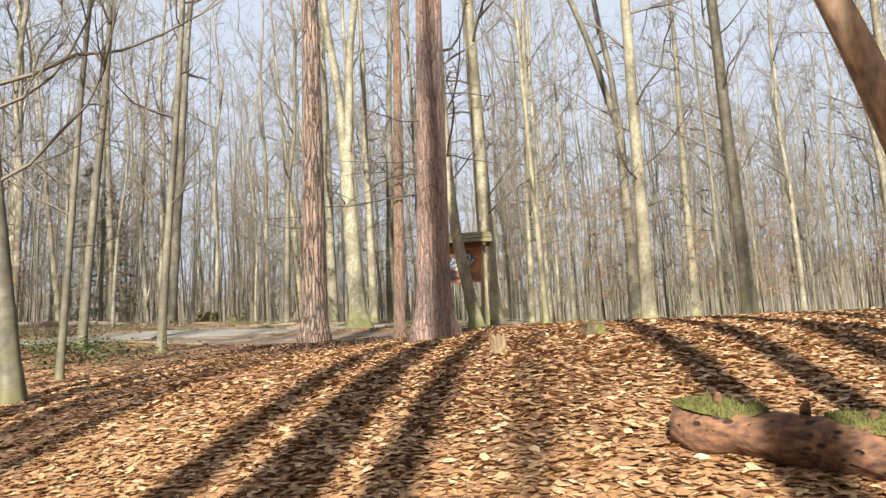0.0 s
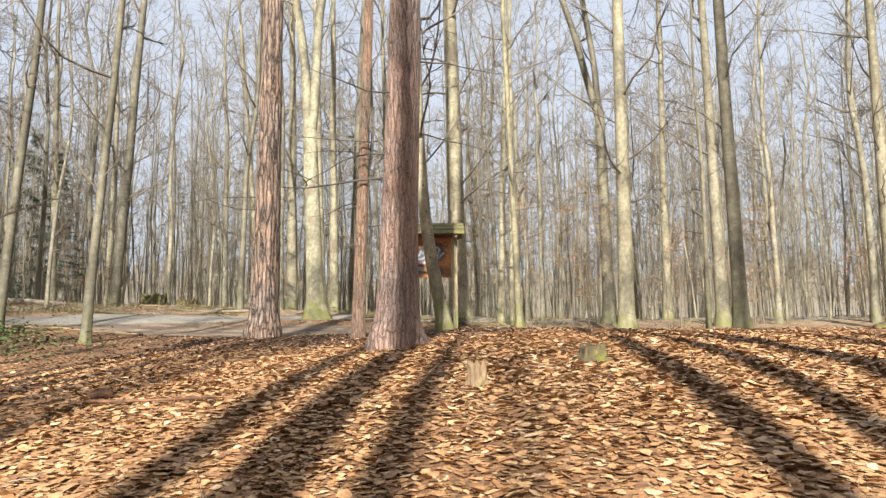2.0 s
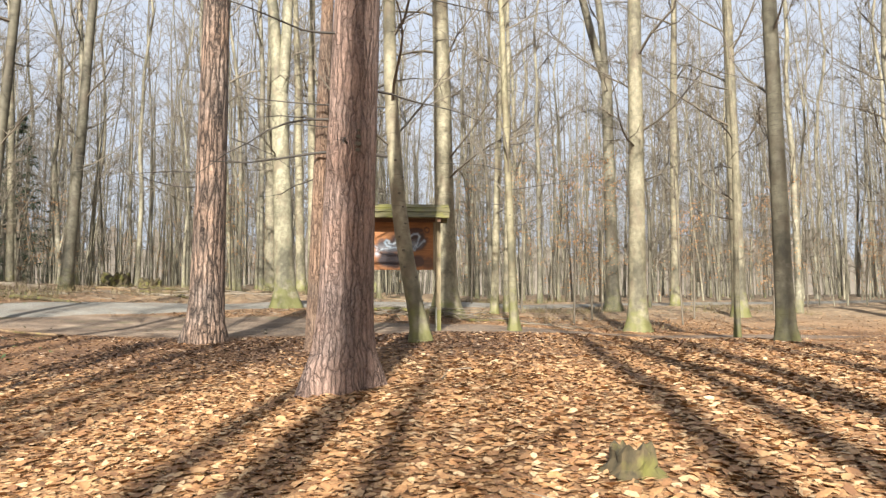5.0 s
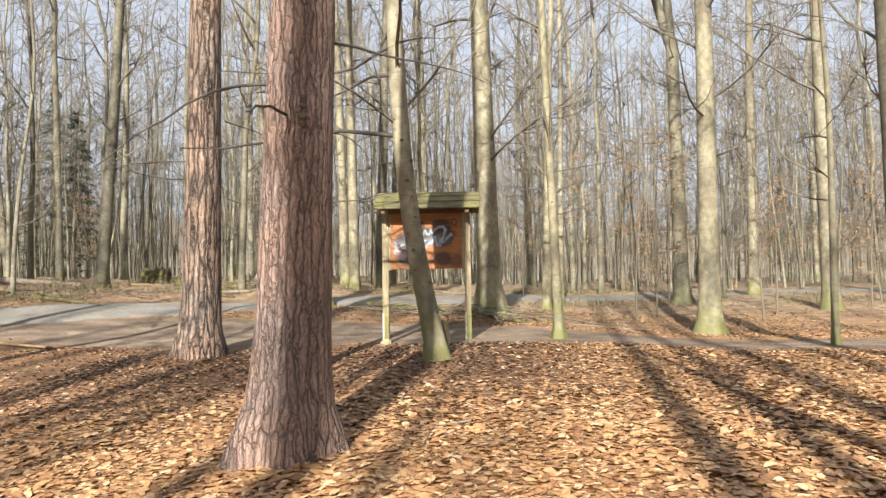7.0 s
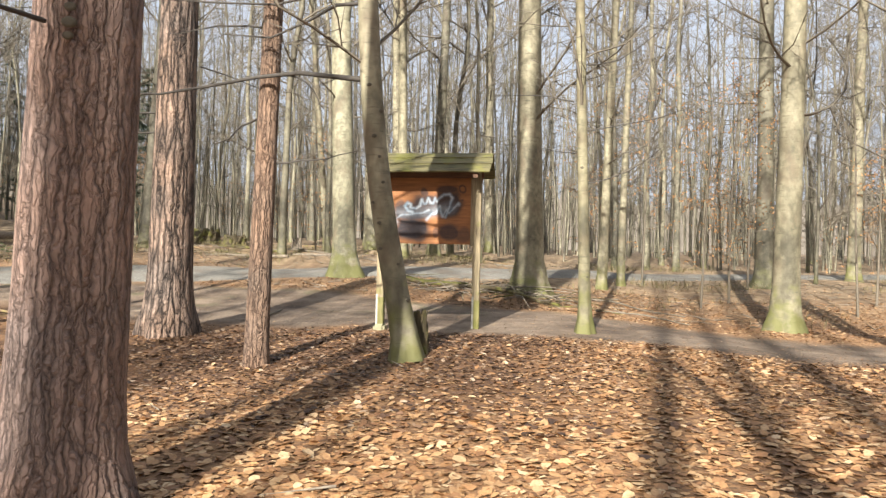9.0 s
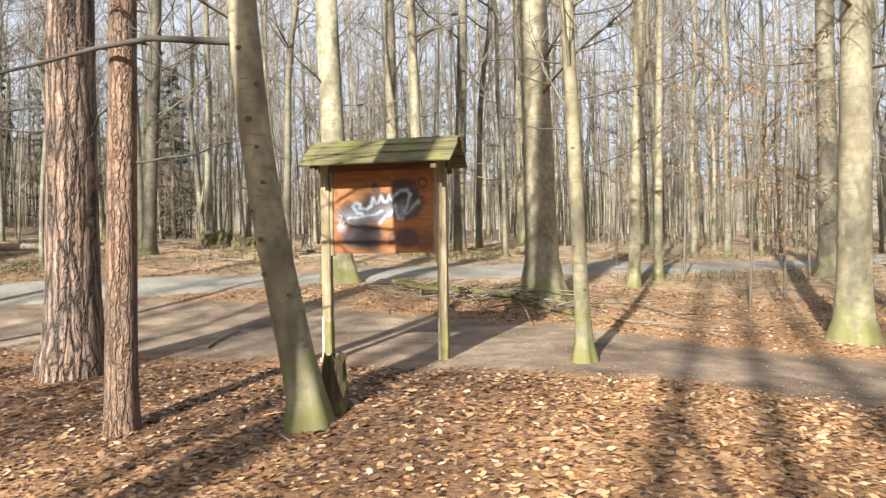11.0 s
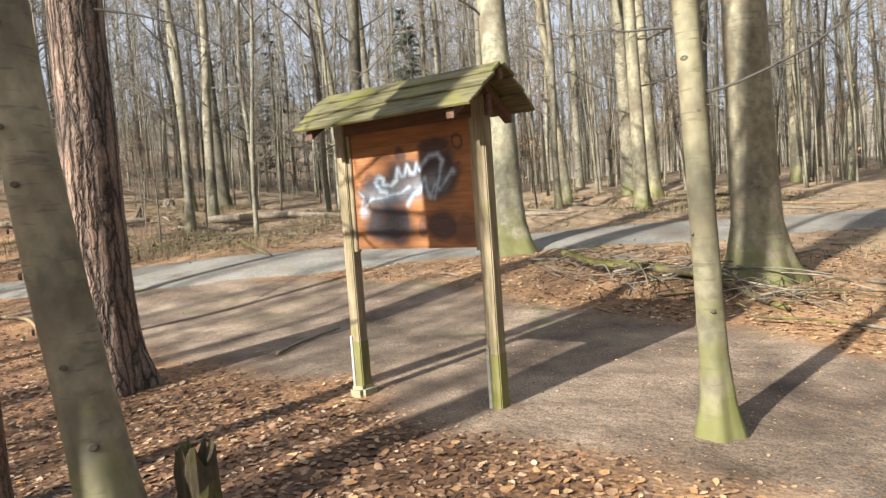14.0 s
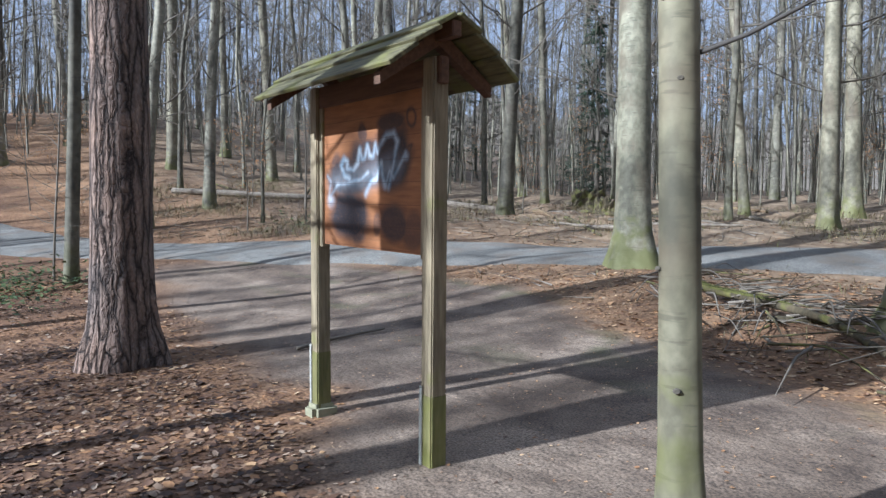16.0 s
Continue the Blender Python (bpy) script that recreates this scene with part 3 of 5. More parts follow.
def crown(rng, line, radii, h, low, count, reach, fine, lift=0.10, spread=(0.5, 1.1)):
    """Boughs, side branches and twigs on a trunk line."""
    sh = Shape()
    if low < 0.5:
        low = min(low, 0.13)
    for k in range(count):
        f = low + (0.97 - low) * ((k + rng.uniform(0, 1)) / count) ** 1.25
        z = f * h
        i = min(max(int(np.searchsorted(line[:, 2], z)), 1), len(line) - 1)
        u = (z - line[i - 1, 2]) / max(1e-6, line[i, 2] - line[i - 1, 2])
        base = line[i - 1] + (line[i] - line[i - 1]) * u
        rr = radii[i]
        a = rng.uniform(0, 6.28)
        tilt = 1.35 - 0.85 * f + rng.normal(0, 0.14)
        way = np.array([math.cos(a) * math.sin(tilt), math.sin(a) * math.sin(tilt), math.cos(tilt)])
        ln = reach * rng.uniform(0.45, 1.1) * (0.75 + 0.9 * f * (1 - f))
        b = limb(rng, base, way, ln, 6, lift, 0.17)
        r0 = min(rr * 0.5, (0.005 + 0.010 * min(1.0, f * 1.6)) * ln + 0.006)
        sh.tube(b, np.linspace(r0, 0.006, 7), 3, cap=False)
        for _ in range(fine):
            j = int(rng.integers(1, 7))
            d = b[min(j + 1, 6)] - b[min(j, 5)]
            d = d / (np.linalg.norm(d) + 1e-9) + rng.normal(0, 0.5, 3)
            s = limb(rng, b[j], d / np.linalg.norm(d), ln * rng.uniform(0.25, 0.55), 3, 0.05, 0.22)
            sh.tube(s[:3], np.linspace(max(0.008, r0 * 0.45), 0.006, 3), 3, cap=False)
            sh.spike(s[2], s[3], 0.007)
            for _ in range(fine):
                q = rng.uniform(0, 2.99)
                a0 = s[int(q)] + (s[int(q) + 1] - s[int(q)]) * (q - int(q))
                e = d / np.linalg.norm(d) + rng.normal(0, 0.75, 3)
                sh.spike(a0, a0 + e / np.linalg.norm(e) * ln * rng.uniform(0.12, 0.34), 0.0075)
    return sh


def trunk_radii(line, r, h, flare):
    z = np.maximum(line[:, 2], 0)
    return r * np.maximum(0.05, (1 - z / h)) ** 0.8 * (1 + flare * np.exp(-z / max(0.10, 0.8 * r)) + 0.10 * np.exp(-z / 0.9))


def tree(name, x, y, r, h, lean=(0, 0), bend=0.05, flare=0.7, bark=None, low=0.35, boughs=20, reach=4.2, fine=5,
         label="tall bare beech tree with smooth grey-green bark", category="tree", seed=1, sides=20, group="forest trees", path=None):
    rng = np.random.default_rng(seed)
    ob = thing(name, x, y, relief(x, y), label, category, group)
    line = trunk_line(rng, h, lean, bend * 1.2, 60 if sides > 30 else 36)
    if path:
        zz = [p[2] for p in path]
        for i in range(len(line)):
            zc = max(0.0, line[i, 2])
            line[i, 0] = np.interp(zc, zz, [p[0] for p in path]) + (lean[0] * (zc - zz[-1]) if zc > zz[-1] else 0)
            line[i, 1] = np.interp(zc, zz, [p[1] for p in path]) + (lean[1] * (zc - zz[-1]) if zc > zz[-1] else 0)
        for _ in range(2):
            line[1:-1, :2] = (line[:-2, :2] + 2 * line[1:-1, :2] + line[2:, :2]) / 4
    radii = trunk_radii(line, r, h, flare)
    sh = Shape()
    sh.tube(line, radii, sides, lobes=0.16 if flare > 0.3 else 0.05, seed=seed)
    if sides >= 20:
        v = sh.v[0]
        gnarl = 0.022 if sides >= 40 else 0.012
        for k in range(len(v)):
            c = line[k // sides]
            q = Vector(v[k])
            v[k] = c + (v[k] - c) * (1 + gnarl * (noise.noise(Vector((q.x * 5, q.y * 5, q.z * 1.6))) + 0.7 * noise.noise(Vector((q.x * 16, q.y * 16, q.z * 4)))) * (0.3 / max(r, 0.1)))
    part("trunk", sh, bark or M_BEECH, ob)
    part("crown", crown(rng, line, radii, h, low, boughs, reach, fine), M_TWIG, ob, "bare branches and fine twigs")
    return ob


def forked(name, x, y, r, h, fork, limbs, lean=(0, 0), bark=None, seed=1, label="beech tree forked into two main stems", flare=0.95):
    """A beech whose trunk parts into stems; limbs give each one's sideways way per metre and its girth."""
    rng = np.random.default_rng(seed)
    ob = thing(name, x, y, relief(x, y), label, "tree", "forest trees")
    z = np.linspace(0, 1, 14) ** 1.3 * fork
    line = np.stack([lean[0] * z, lean[1] * z, z], 1)
    line[0, 2] = -0.25
    radii = trunk_radii(line, r, h * 1.6, flare)
    sh = Shape()
    sh.tube(line, radii, 18, lobes=0.16, seed=seed)
    cr = Shape()
    for dx, dy, k in limbs:
        zz = np.linspace(0, h - fork, 18)
        spread = 1 - np.exp(-zz / 1.2) * 0.25
        l2 = np.stack([line[-1, 0] + dx * zz * spread + 0.06 * np.sin(zz + dx * 9), line[-1, 1] + dy * zz * spread, fork - 0.25 + zz], 1)
        r2 = radii[-1] * k * np.maximum(0.06, 1 - zz / (h - fork)) ** 0.6
        sh.tube(l2, r2, 12)
        l3 = l2.copy()
        c2 = crown(rng, l3, r2, h, (fork + 3) / h, 12, 3.4, 4)
        cr.add(np.concatenate(c2.v), c2.f)
    part("trunk", sh, bark or M_BEECH, ob)
    part("crown", cr, M_TWIG, ob, "bare branches and fine twigs")
    return ob


BEECH_D = "tall bare beech tree with dark grey bark"
PINE_L = "old pine tree with thick reddish plated bark"
# the trees beside the walk
HERO = {}
HERO["pine"] = tree("pine_tree", -0.15, 10.5, 0.25, 24, (0.028, 0.012), 0.02, 0.62, M_PINE, 0.6, 16, 2.6, 5, PINE_L, seed=3, sides=40)
HERO["old pine"] = tree("pine_tree", -2.96, 16.17, 0.285, 24, (0.004, 0.006), 0.02, 0.45, M_PINE_OLD, 0.6, 16, 2.6, 5, PINE_L, seed=4, sides=40)
HERO["young pine"] = tree("pine_tree", -0.89, 14.33, 0.12, 19, (0.024, 0.004), 0.03, 0.25, M_PINE_RED, 0.62, 12, 1.8, 5, "slender young pine with flaky orange bark", seed=5, sides=24)
HERO["bent"] = tree("beech_tree", 0.74, 14.32, 0.125, 19, (0.0, 0.0), 0.03, 0.85, M_BEECH, 0.4, 18, 3.6, 5, "young beech with a trunk bent at its foot", seed=6, sides=28,
     path=[(0, 0, 0), (-0.15, -0.03, 0.7), (-0.34, -0.08, 1.7), (-0.46, -0.11, 3.0), (-0.52, -0.12, 4.5), (-0.55, -0.1, 8)])
tree("beech_tree", 1.66, 22.3, 0.30, 27, (-0.022, -0.002), 0.03, 1.2, M_BEECH, 0.4, 22, 5, 6, "thick beech tree with smooth bark and spreading roots", seed=7, sides=28)
HERO["slim"] = tree("beech_tree", 2.57, 16.97, 0.078, 17, (-0.03, -0.012), 0.03, 1.35, M_BEECH_GREEN, 0.3, 16, 2.8, 5, "slender young beech with dark knots", seed=8, sides=24)
tree("beech_tree", 5.97, 19.85, 0.205, 26, (0.015, 0.0), 0.03, 1.0, M_BEECH, 0.38, 20, 4.6, 6, seed=10)
tree("beech_tree", 6.9, 16.9, 0.06, 11, (0.012, -0.006), 0.06, 0.4, M_BEECH, 0.2, 12, 1.8, 4, "thin beech sapling with grey bark", seed=11, sides=10)
tree("beech_tree", 6.39, 14.33, 0.135, 22, (-0.006, 0.0), 0.04, 0.6, M_BEECH_DARK, 0.3, 14, 3, 5, seed=12)
tree("beech_tree", -11.0, 28.3, 0.21, 26, (0.045, 0.012), 0.04, 0.6, M_BEECH_DARK, 0.36, 20, 4.6, 6, BEECH_D, seed=13)
tree("beech_tree", -8.6, 16.6, 0.11, 20, (0.042, 0.03), 0.08, 0.3, M_BEECH_DARK, 0.3, 14, 3.0, 5, BEECH_D, seed=43)
tree("beech_tree", -6.08, 15.0, 0.088, 20, (0.045, 0.0), 0.07, 0.4, M_BEECH_DARK, 0.25, 16, 3.2, 5, BEECH_D, seed=14)
tree("beech_tree", -5.2, 9.4, 0.05, 12, (0.045, 0.0), 0.05, 0.3, M_BEECH_DARK, 0.2, 12, 2, 4, "thin dark beech sapling", seed=15, sides=10)
tree("beech_tree", -4.3, 6.9, 0.105, 15, (-0.13, 0.0), 0.06, 0.5, M_BEECH_DARK, 0.3, 14, 3, 5, "leaning dark beech tree", seed=16)
tree("beech_tree", -2.45, 34.0, 0.225, 26, (0.03, 0.008), 0.04, 0.5, M_BEECH_DARK, 0.36, 20, 4.6, 6, BEECH_D, seed=17)
tree("beech_tree", 11.3, 25.5, 0.22, 25, (-0.006, 0.0), 0.04, 0.5, M_BEECH, 0.36, 20, 4.6, 6, seed=18)
tree("beech_tree", 16.5, 23.9, 0.24, 25, (0.005, -0.005), 0.04, 0.5, M_BEECH, 0.36, 20, 4.6, 6, seed=20)
tree("beech_tree", 3.35, 25.4, 0.12, 20, (0.035, -0.002), 0.05, 0.5, M_BEECH, 0.3, 16, 3, 5, seed=22)
tree("beech_tree", 3.95, 26.8, 0.10, 20, (0.013, 0), 0.05, 0.5, M_BEECH, 0.3, 16, 3, 5, seed=23)
tree("beech_tree", -5.6, 36.5, 0.28, 26, (-0.012, -0.004), 0.04, 0.5, M_BEECH, 0.36, 20, 4.6, 6, seed=24)
tree("beech_tree", -2.9, 30.4, 0.19, 24, (-0.012, -0.006), 0.05, 0.6, M_BEECH, 0.36, 18, 4, 5, seed=25)
tree("beech_tree", -3.8, 33.8, 0.21, 24, (-0.03, -0.014), 0.05, 0.5, M_BEECH, 0.36, 18, 4, 5, seed=26)
tree("beech_tree", -6.6, 33.6, 0.14, 20, (-0.08, -0.045), 0.05, 0.4, M_BEECH, 0.36, 14, 3, 5, "leaning slender beech tree", seed=27)
tree("beech_tree", -23.5, 32.5, 0.29, 25, (-0.02, -0.03), 0.05, 0.4, M_BEECH_DARK, 0.36, 18, 4, 5, BEECH_D, seed=28)
tree("beech_tree", -21.6, 29.6, 0.15, 22, (-0.02, -0.03), 0.07, 0.4, M_BEECH_PALE, 0.3, 16, 3.4, 5, seed=29)
tree("beech_tree", -26.1, 27.6, 0.25, 25, (-0.017, -0.04), 0.05, 0.4, M_BEECH, 0.36, 18, 4, 5, seed=30)
tree("beech_tree", -27.6, 23.6, 0.25, 25, (0.003, 0.01), 0.05, 0.4, M_BEECH, 0.36, 18, 4, 5, seed=31)
tree("beech_tree", -21, 38.5, 0.18, 22, (-0.08, -0.08), 0.05, 0.4, M_BEECH, 0.36, 16, 4, 5, "leaning slender beech tree", seed=32)
tree("beech_tree", -30.8, 17.4, 0.24, 25, (0, -0.02), 0.05, 0.4, M_BEECH, 0.36, 18, 4, 5, seed=33)
tree("beech_tree", -32, 27.5, 0.2, 25, (0, 0), 0.05, 0.4, M_BEECH, 0.36, 18, 4, 5, seed=34)
tree("beech_tree", -0.8, 40, 0.24, 25, (-0.02, 0), 0.05, 0.4, M_BEECH, 0.36, 18, 4, 5, seed=35)
tree("beech_tree", 11.6, 31.4, 0.19, 25, (0.02, -0.008), 0.05, 0.4, M_BEECH, 0.36, 18, 4, 5, seed=36)
tree("beech_tree", -17, 36, 0.18, 25, (-0.03, -0.02), 0.05, 0.4, M_BEECH, 0.36, 18, 4, 5, seed=37)
forked("beech_tree", 8.05, 28.3, 0.235, 25, 8.6, [(-0.27, 0.03, 0.78), (-0.09, 0.02, 0.72)], (-0.008, 0.0), M_BEECH_DARK, 40)
forked("oak_tree", -2.8, 23.6, 0.265, 25, 6.2, [(-0.10, 0.0, 0.72), (0.075, 0.02, 0.72)], (-0.052, 0.04), M_BEECH_PALE, 41,
       "pale forked tree with a mossy foot beside the road")
tree("dead_tree", 3.92, 4.95, 0.16, 7.5, (-0.31, -0.01), 0.03, 0.5, M_PEELED, 0.55, 12, 2.5, 5, "leaning dead tree with bark peeling off tan wood", seed=42,
     path=[(0, 0, 0), (-0.30, 0, 1.2), (-0.78, 0, 2.7), (-1.3, -0.02, 4.0)])

# unseen trees behind the walk, whose long shadows lie across the litter
# some are added only to shade the pines, a right-hand beech and the board
for k, (sx, sy, sr, sh_) in enumerate(((-1.5, -2.5, 0.34, 18), (-0.88, -5, 0.26, 15), (-4.92, -10, 0.34, 28), (-4.05, -13, 0.25, 27), (-0.2, -13, 0.16, 20), (1.1, -3, 0.20, 28), (1.76, -2.2, 0.17, 28), (2.55, -5, 0.25, 27),
                                       (3.6, -8, 0.25, 27), (4.32, -5, 0.24, 26), (6.3, -9, 0.25, 26), (-2.15, -7, 0.25, 27), (-3.7, -9, 0.22, 26),
                                       (-4.4, -6, 0.2, 26), (-6.2, -8, 0.25, 26), (-7.6, -5, 0.2, 26), (-9.0, -7, 0.25, 27), (-10.6, -4, 0.22, 26), (-12.4, -8, 0.25, 26), (8.0, -6, 0.2, 25))):
    tree("beech_tree", sx + sy * math.tan(radians(SUN_AZ)), sy, sr, sh_, (0, 0), 0.03, 0.5, M_BEECH, 0.62, 12, 2.6, 3, seed=60 + k, sides=12)


# ---------------------------------------------------------------- the rest of the wood
def prototype(k, r, h, bark, fine, boughs):
    rng = np.random.default_rng(200 + k)
    line = trunk_line(rng, h, (rng.normal(0, 0.02), rng.normal(0, 0.02)), 0.42, 18)
    radii = trunk_radii(line, r, h, 0.4)
    sh = Shape()
    sh.tube(line, radii, 9, lobes=0.1, seed=k)
    return sh.mesh("trunk", bark), crown(rng, line, radii, h, 0.12, boughs, 3.6, fine).mesh("crown", M_TWIG)


PROTO = [prototype(0, 0.13, 24, M_BEECH_WOOD, 6, 26), prototype(1, 0.11, 22, M_BEECH_DARK, 6, 26), prototype(2, 0.17, 26, M_BEECH_WOOD, 6, 26),
         prototype(3, 0.075, 18, M_BEECH_WOOD, 6, 24), prototype(4, 0.06, 14, M_BEECH_DARK, 6, 24), prototype(5, 0.09, 20, M_BEECH_WOOD, 6, 26)]
rng = np.random.default_rng(11)
stand = []
for ob in list(scene.objects):
    if ob.name.split(".")[0].endswith("_tree"):
        stand.append((ob.location.x, ob.location.y))


def free(x, y, gap):
    if -8.5 < x < 10.5 and -6 < y < 27 or 10 < x < 15 and 2 < y < 24.5:
        return False
    if on_road(x, y) > 0 or bare(x, y) > 0.2 or (-12 < x < -4 and 9 < y < 25):
        return False
    return all((x - a) ** 2 + (y - b) ** 2 > gap * gap for a, b in stand)


LABELS = ("tall bare beech tree in the wood", BEECH_D, "tall bare beech tree in the wood", "slender pale beech tree in the wood",
          "thin dark beech tree in the wood", "slender bare beech tree in the wood")
made = 0
tries = 0
while made < 195 and tries < 20000:
    tries += 1
    x, y = rng.uniform(-52, 50), rng.uniform(-14, 58)
    if y < 5 and abs(x) < 12 or (x - 3) ** 2 + (y - 12) ** 2 > 52 ** 2 or not free(x, y, 2.0):
        continue
    if y < -2 and rng.uniform() < 0.7:
        continue
    k = int(rng.integers(0, 6))
    s = rng.uniform(0.8, 1.15)
    ob = thing("beech_tree", x, y, relief(x, y) - 0.02, LABELS[k], "tree", "forest trees", rng.uniform(0, 360), s)
    part("trunk", PROTO[k][0], None, ob)
    part("crown", PROTO[k][1], None, ob)
    stand.append((x, y))
    made += 1


# unseen trees south-east of the walk, added to shade the right-hand wood
rng = np.random.default_rng(12)
made = 0
while made < 75:
    x, y = rng.uniform(7, 46), rng.uniform(-32, 9)
    if y > -4 and x < 12 + 1.1 * max(0.0, y) or not free(x, y, 1.8):
        continue
    k = int(rng.integers(0, 6))
    ob = thing("beech_tree", x, y, relief(x, y) - 0.02, LABELS[k], "tree", "forest trees", rng.uniform(0, 360), rng.uniform(0.9, 1.25))
    part("trunk", PROTO[k][0], None, ob)
    part("crown", PROTO[k][1], None, ob)
    stand.append((x, y))
    made += 1


def spruce(x, y, h, seed):
    """A dark evergreen with drooping whorls of needled branches."""
    r = np.random.default_rng(seed)
    ob = thing("spruce_tree", x, y, ground_z(x, y) - 0.1, "dark green spruce among the bare beeches", "tree", "forest trees")
    st, nd = Shape(), Shape()
    st.tube([(0, 0, -0.2), (0, 0, h * 0.5), (0, 0, h)], (0.14, 0.08, 0.01), 7)
    for i in range(110):
        f = r.uniform(0.05, 0.98)
        a = r.uniform(0, 6.28)
        ln = (1 - f) * h * 0.26 * r.uniform(0.6, 1.1) + 0.15
        b = limb(r, (0, 0, f * h), (math.cos(a), math.sin(a), 0.05), ln, 5, -0.06, 0.08)
        st.tube(b, np.linspace(0.02, 0.004, 6), 3, cap=False)
        for _ in range(34):
            q = r.uniform(0.6, 4.99)
            c = b[int(q)] + (b[int(q) + 1] - b[int(q)]) * (q - int(q))
            e = (b[5] - b[0]) / ln * 0.7 + r.normal(0, 0.6, 3) + (0, 0, -0.3)
            nd.spike(c, c + e / np.linalg.norm(e) * r.uniform(0.18, 0.4), 0.022)
    part("trunk", st, M_TWIG, ob)
    part("needles", nd, M_NEEDLE, ob, "dark green needles")


for k, (x, y, h) in enumerate(((-21, 44, 10), (-24, 47, 12), (-33, 44, 11), (-37, 52, 13))):
    spruce(x, y, h, 500 + k)


def far_wood():
    """The wood beyond, too many stems to count."""
    tr, tw = Shape(), Shape()
    r2 = np.random.default_rng(5)
    n = 0
    while n < 1000:
        a, d = r2.uniform(-2.3, 1.7), 44 + 80 * r2.uniform(0, 1) ** 1.4
        x, y = 3 + d * math.sin(a), 12 + d * math.cos(a)
        if on_road(x, y) > 0:
            continue
        n += 1
        h, r = r2.uniform(15, 26), r2.uniform(0.05, 0.16)
        line = trunk_line(r2, h, r2.normal(0, 0.03, 2), 0.3, 5) + np.array([x, y, ground_z(x, y)])
        tr.tube(line, np.linspace(r, 0.03, 5), 4, cap=False)
        for _ in range(26):
            f = r2.uniform(0.08, 1.0)
            z = line[0, 2] + (line[-1, 2] - line[0, 2]) * f
            p = np.array([np.interp(z, line[:, 2], line[:, 0]), np.interp(z, line[:, 2], line[:, 1]), z])
            t = r2.uniform(0.3, 1.2)
            b = r2.uniform(0, 6.28)
            w = np.array([math.cos(b) * math.sin(t), math.sin(b) * math.sin(t), math.cos(t)])
            e = p + w * r2.uniform(1.5, 4.0)
            tw.spike(p, e, 0.03)
            for _ in range(4):
                g = p + (e - p) * r2.uniform(0.2, 0.9)
                k = w + r2.normal(0, 0.7, 3)
                tw.spike(g, g + k / np.linalg.norm(k) * r2.uniform(0.8, 2.0), 0.02)
    wood = thing("far_wood", 0, 0, 0, "distant bare beech wood of many stems", "wood")
    wood["kind"] = "stuff"
    for nm, sh, mt in (("stems", tr, M_BEECH_WOOD), ("twigs", tw, M_TWIG)):
        o = part(nm, sh, mt, wood)
        o["kind"] = "stuff"


far_wood()


def thicket():
    """Countless thin poles between the larger trees."""
    tr, tw = Shape(), Shape()
    r2 = np.random.default_rng(15)
    n = 0
    while n < 1600:
        a, d = r2.uniform(-2.0, 1.5), r2.uniform(26, 75)
        x, y = 3 + d * math.sin(a), 12 + d * math.cos(a)
        if on_road(x, y) > 0 or x < -10 and d < 34:
            continue
        n += 1
        h, r = r2.uniform(5, 15), r2.uniform(0.025, 0.075)
        line = trunk_line(r2, h, r2.normal(0, 0.05, 2), 0.3, 5) + np.array([x, y, ground_z(x, y)])
        tr.tube(line, np.linspace(r, 0.012, 5), 4, cap=False)
        for _ in range(20):
            z = line[0, 2] + h * r2.uniform(0.08, 0.95)
            p = np.array([np.interp(z, line[:, 2], line[:, 0]), np.interp(z, line[:, 2], line[:, 1]), z])
            w = np.array([r2.normal(0, 1), r2.normal(0, 1), r2.uniform(0, 0.8)])
            tw.spike(p, p + w / np.linalg.norm(w) * r2.uniform(0.5, 1.9), 0.012)
    wood = thing("thicket", 0, 0, 0, "thin pale poles crowding between the trees", "wood")
    wood["kind"] = "stuff"
    for nm, sh, mt in (("stems", tr, M_BEECH_WOOD), ("twigs", tw, M_TWIG)):
        o = part(nm, sh, mt, wood)
        o["kind"] = "stuff"


thicket()


def backdrop():
    """The hazy edge of the forest far behind all stems."""
    r2 = np.random.default_rng(8)
    verts, faces = [], []
    n = 900
    for i in range(n):
        a = -2.5 + 4.6 * i / (n - 1)
        x, y = 3 + 150 * math.sin(a), 12 + 150 * math.cos(a)
        top = ground_z(x, y) + 11 + 4 * noise.noise(Vector((i * 0.05, 0, 0))) + r2.uniform(-2.5, 4)
        verts += [(x, y, ground_z(x, y) - 3), (x, y, top)]
        if i:
            faces.append((2 * i - 2, 2 * i, 2 * i + 1, 2 * i - 1))
    me = bpy.data.meshes.new("backdrop")
    me.from_pydata(verts, [], faces)
    me.materials.append(plain("far_forest", (0.15, 0.135, 0.115), 0.95))
    tagged(new("backdrop", me), "brownish grey edge of the far bare forest", "forest", kind="structure")


backdrop()


# ---------------------------------------------------------------- notice board
def near_line(x, z, pts):
    """Distance of each place from a polyline."""
    best = np.full(x.shape, 9.0)
    for (ax, az), (bx, bz) in zip(pts[:-1], pts[1:]):
        t = np.clip(((x - ax) * (bx - ax) + (z - az) * (bz - az)) / ((bx - ax) ** 2 + (bz - az) ** 2 + 1e-9), 0, 1)
        best = np.minimum(best, np.hypot(x - ax - t * (bx - ax), z - az - t * (bz - az)))
    return best


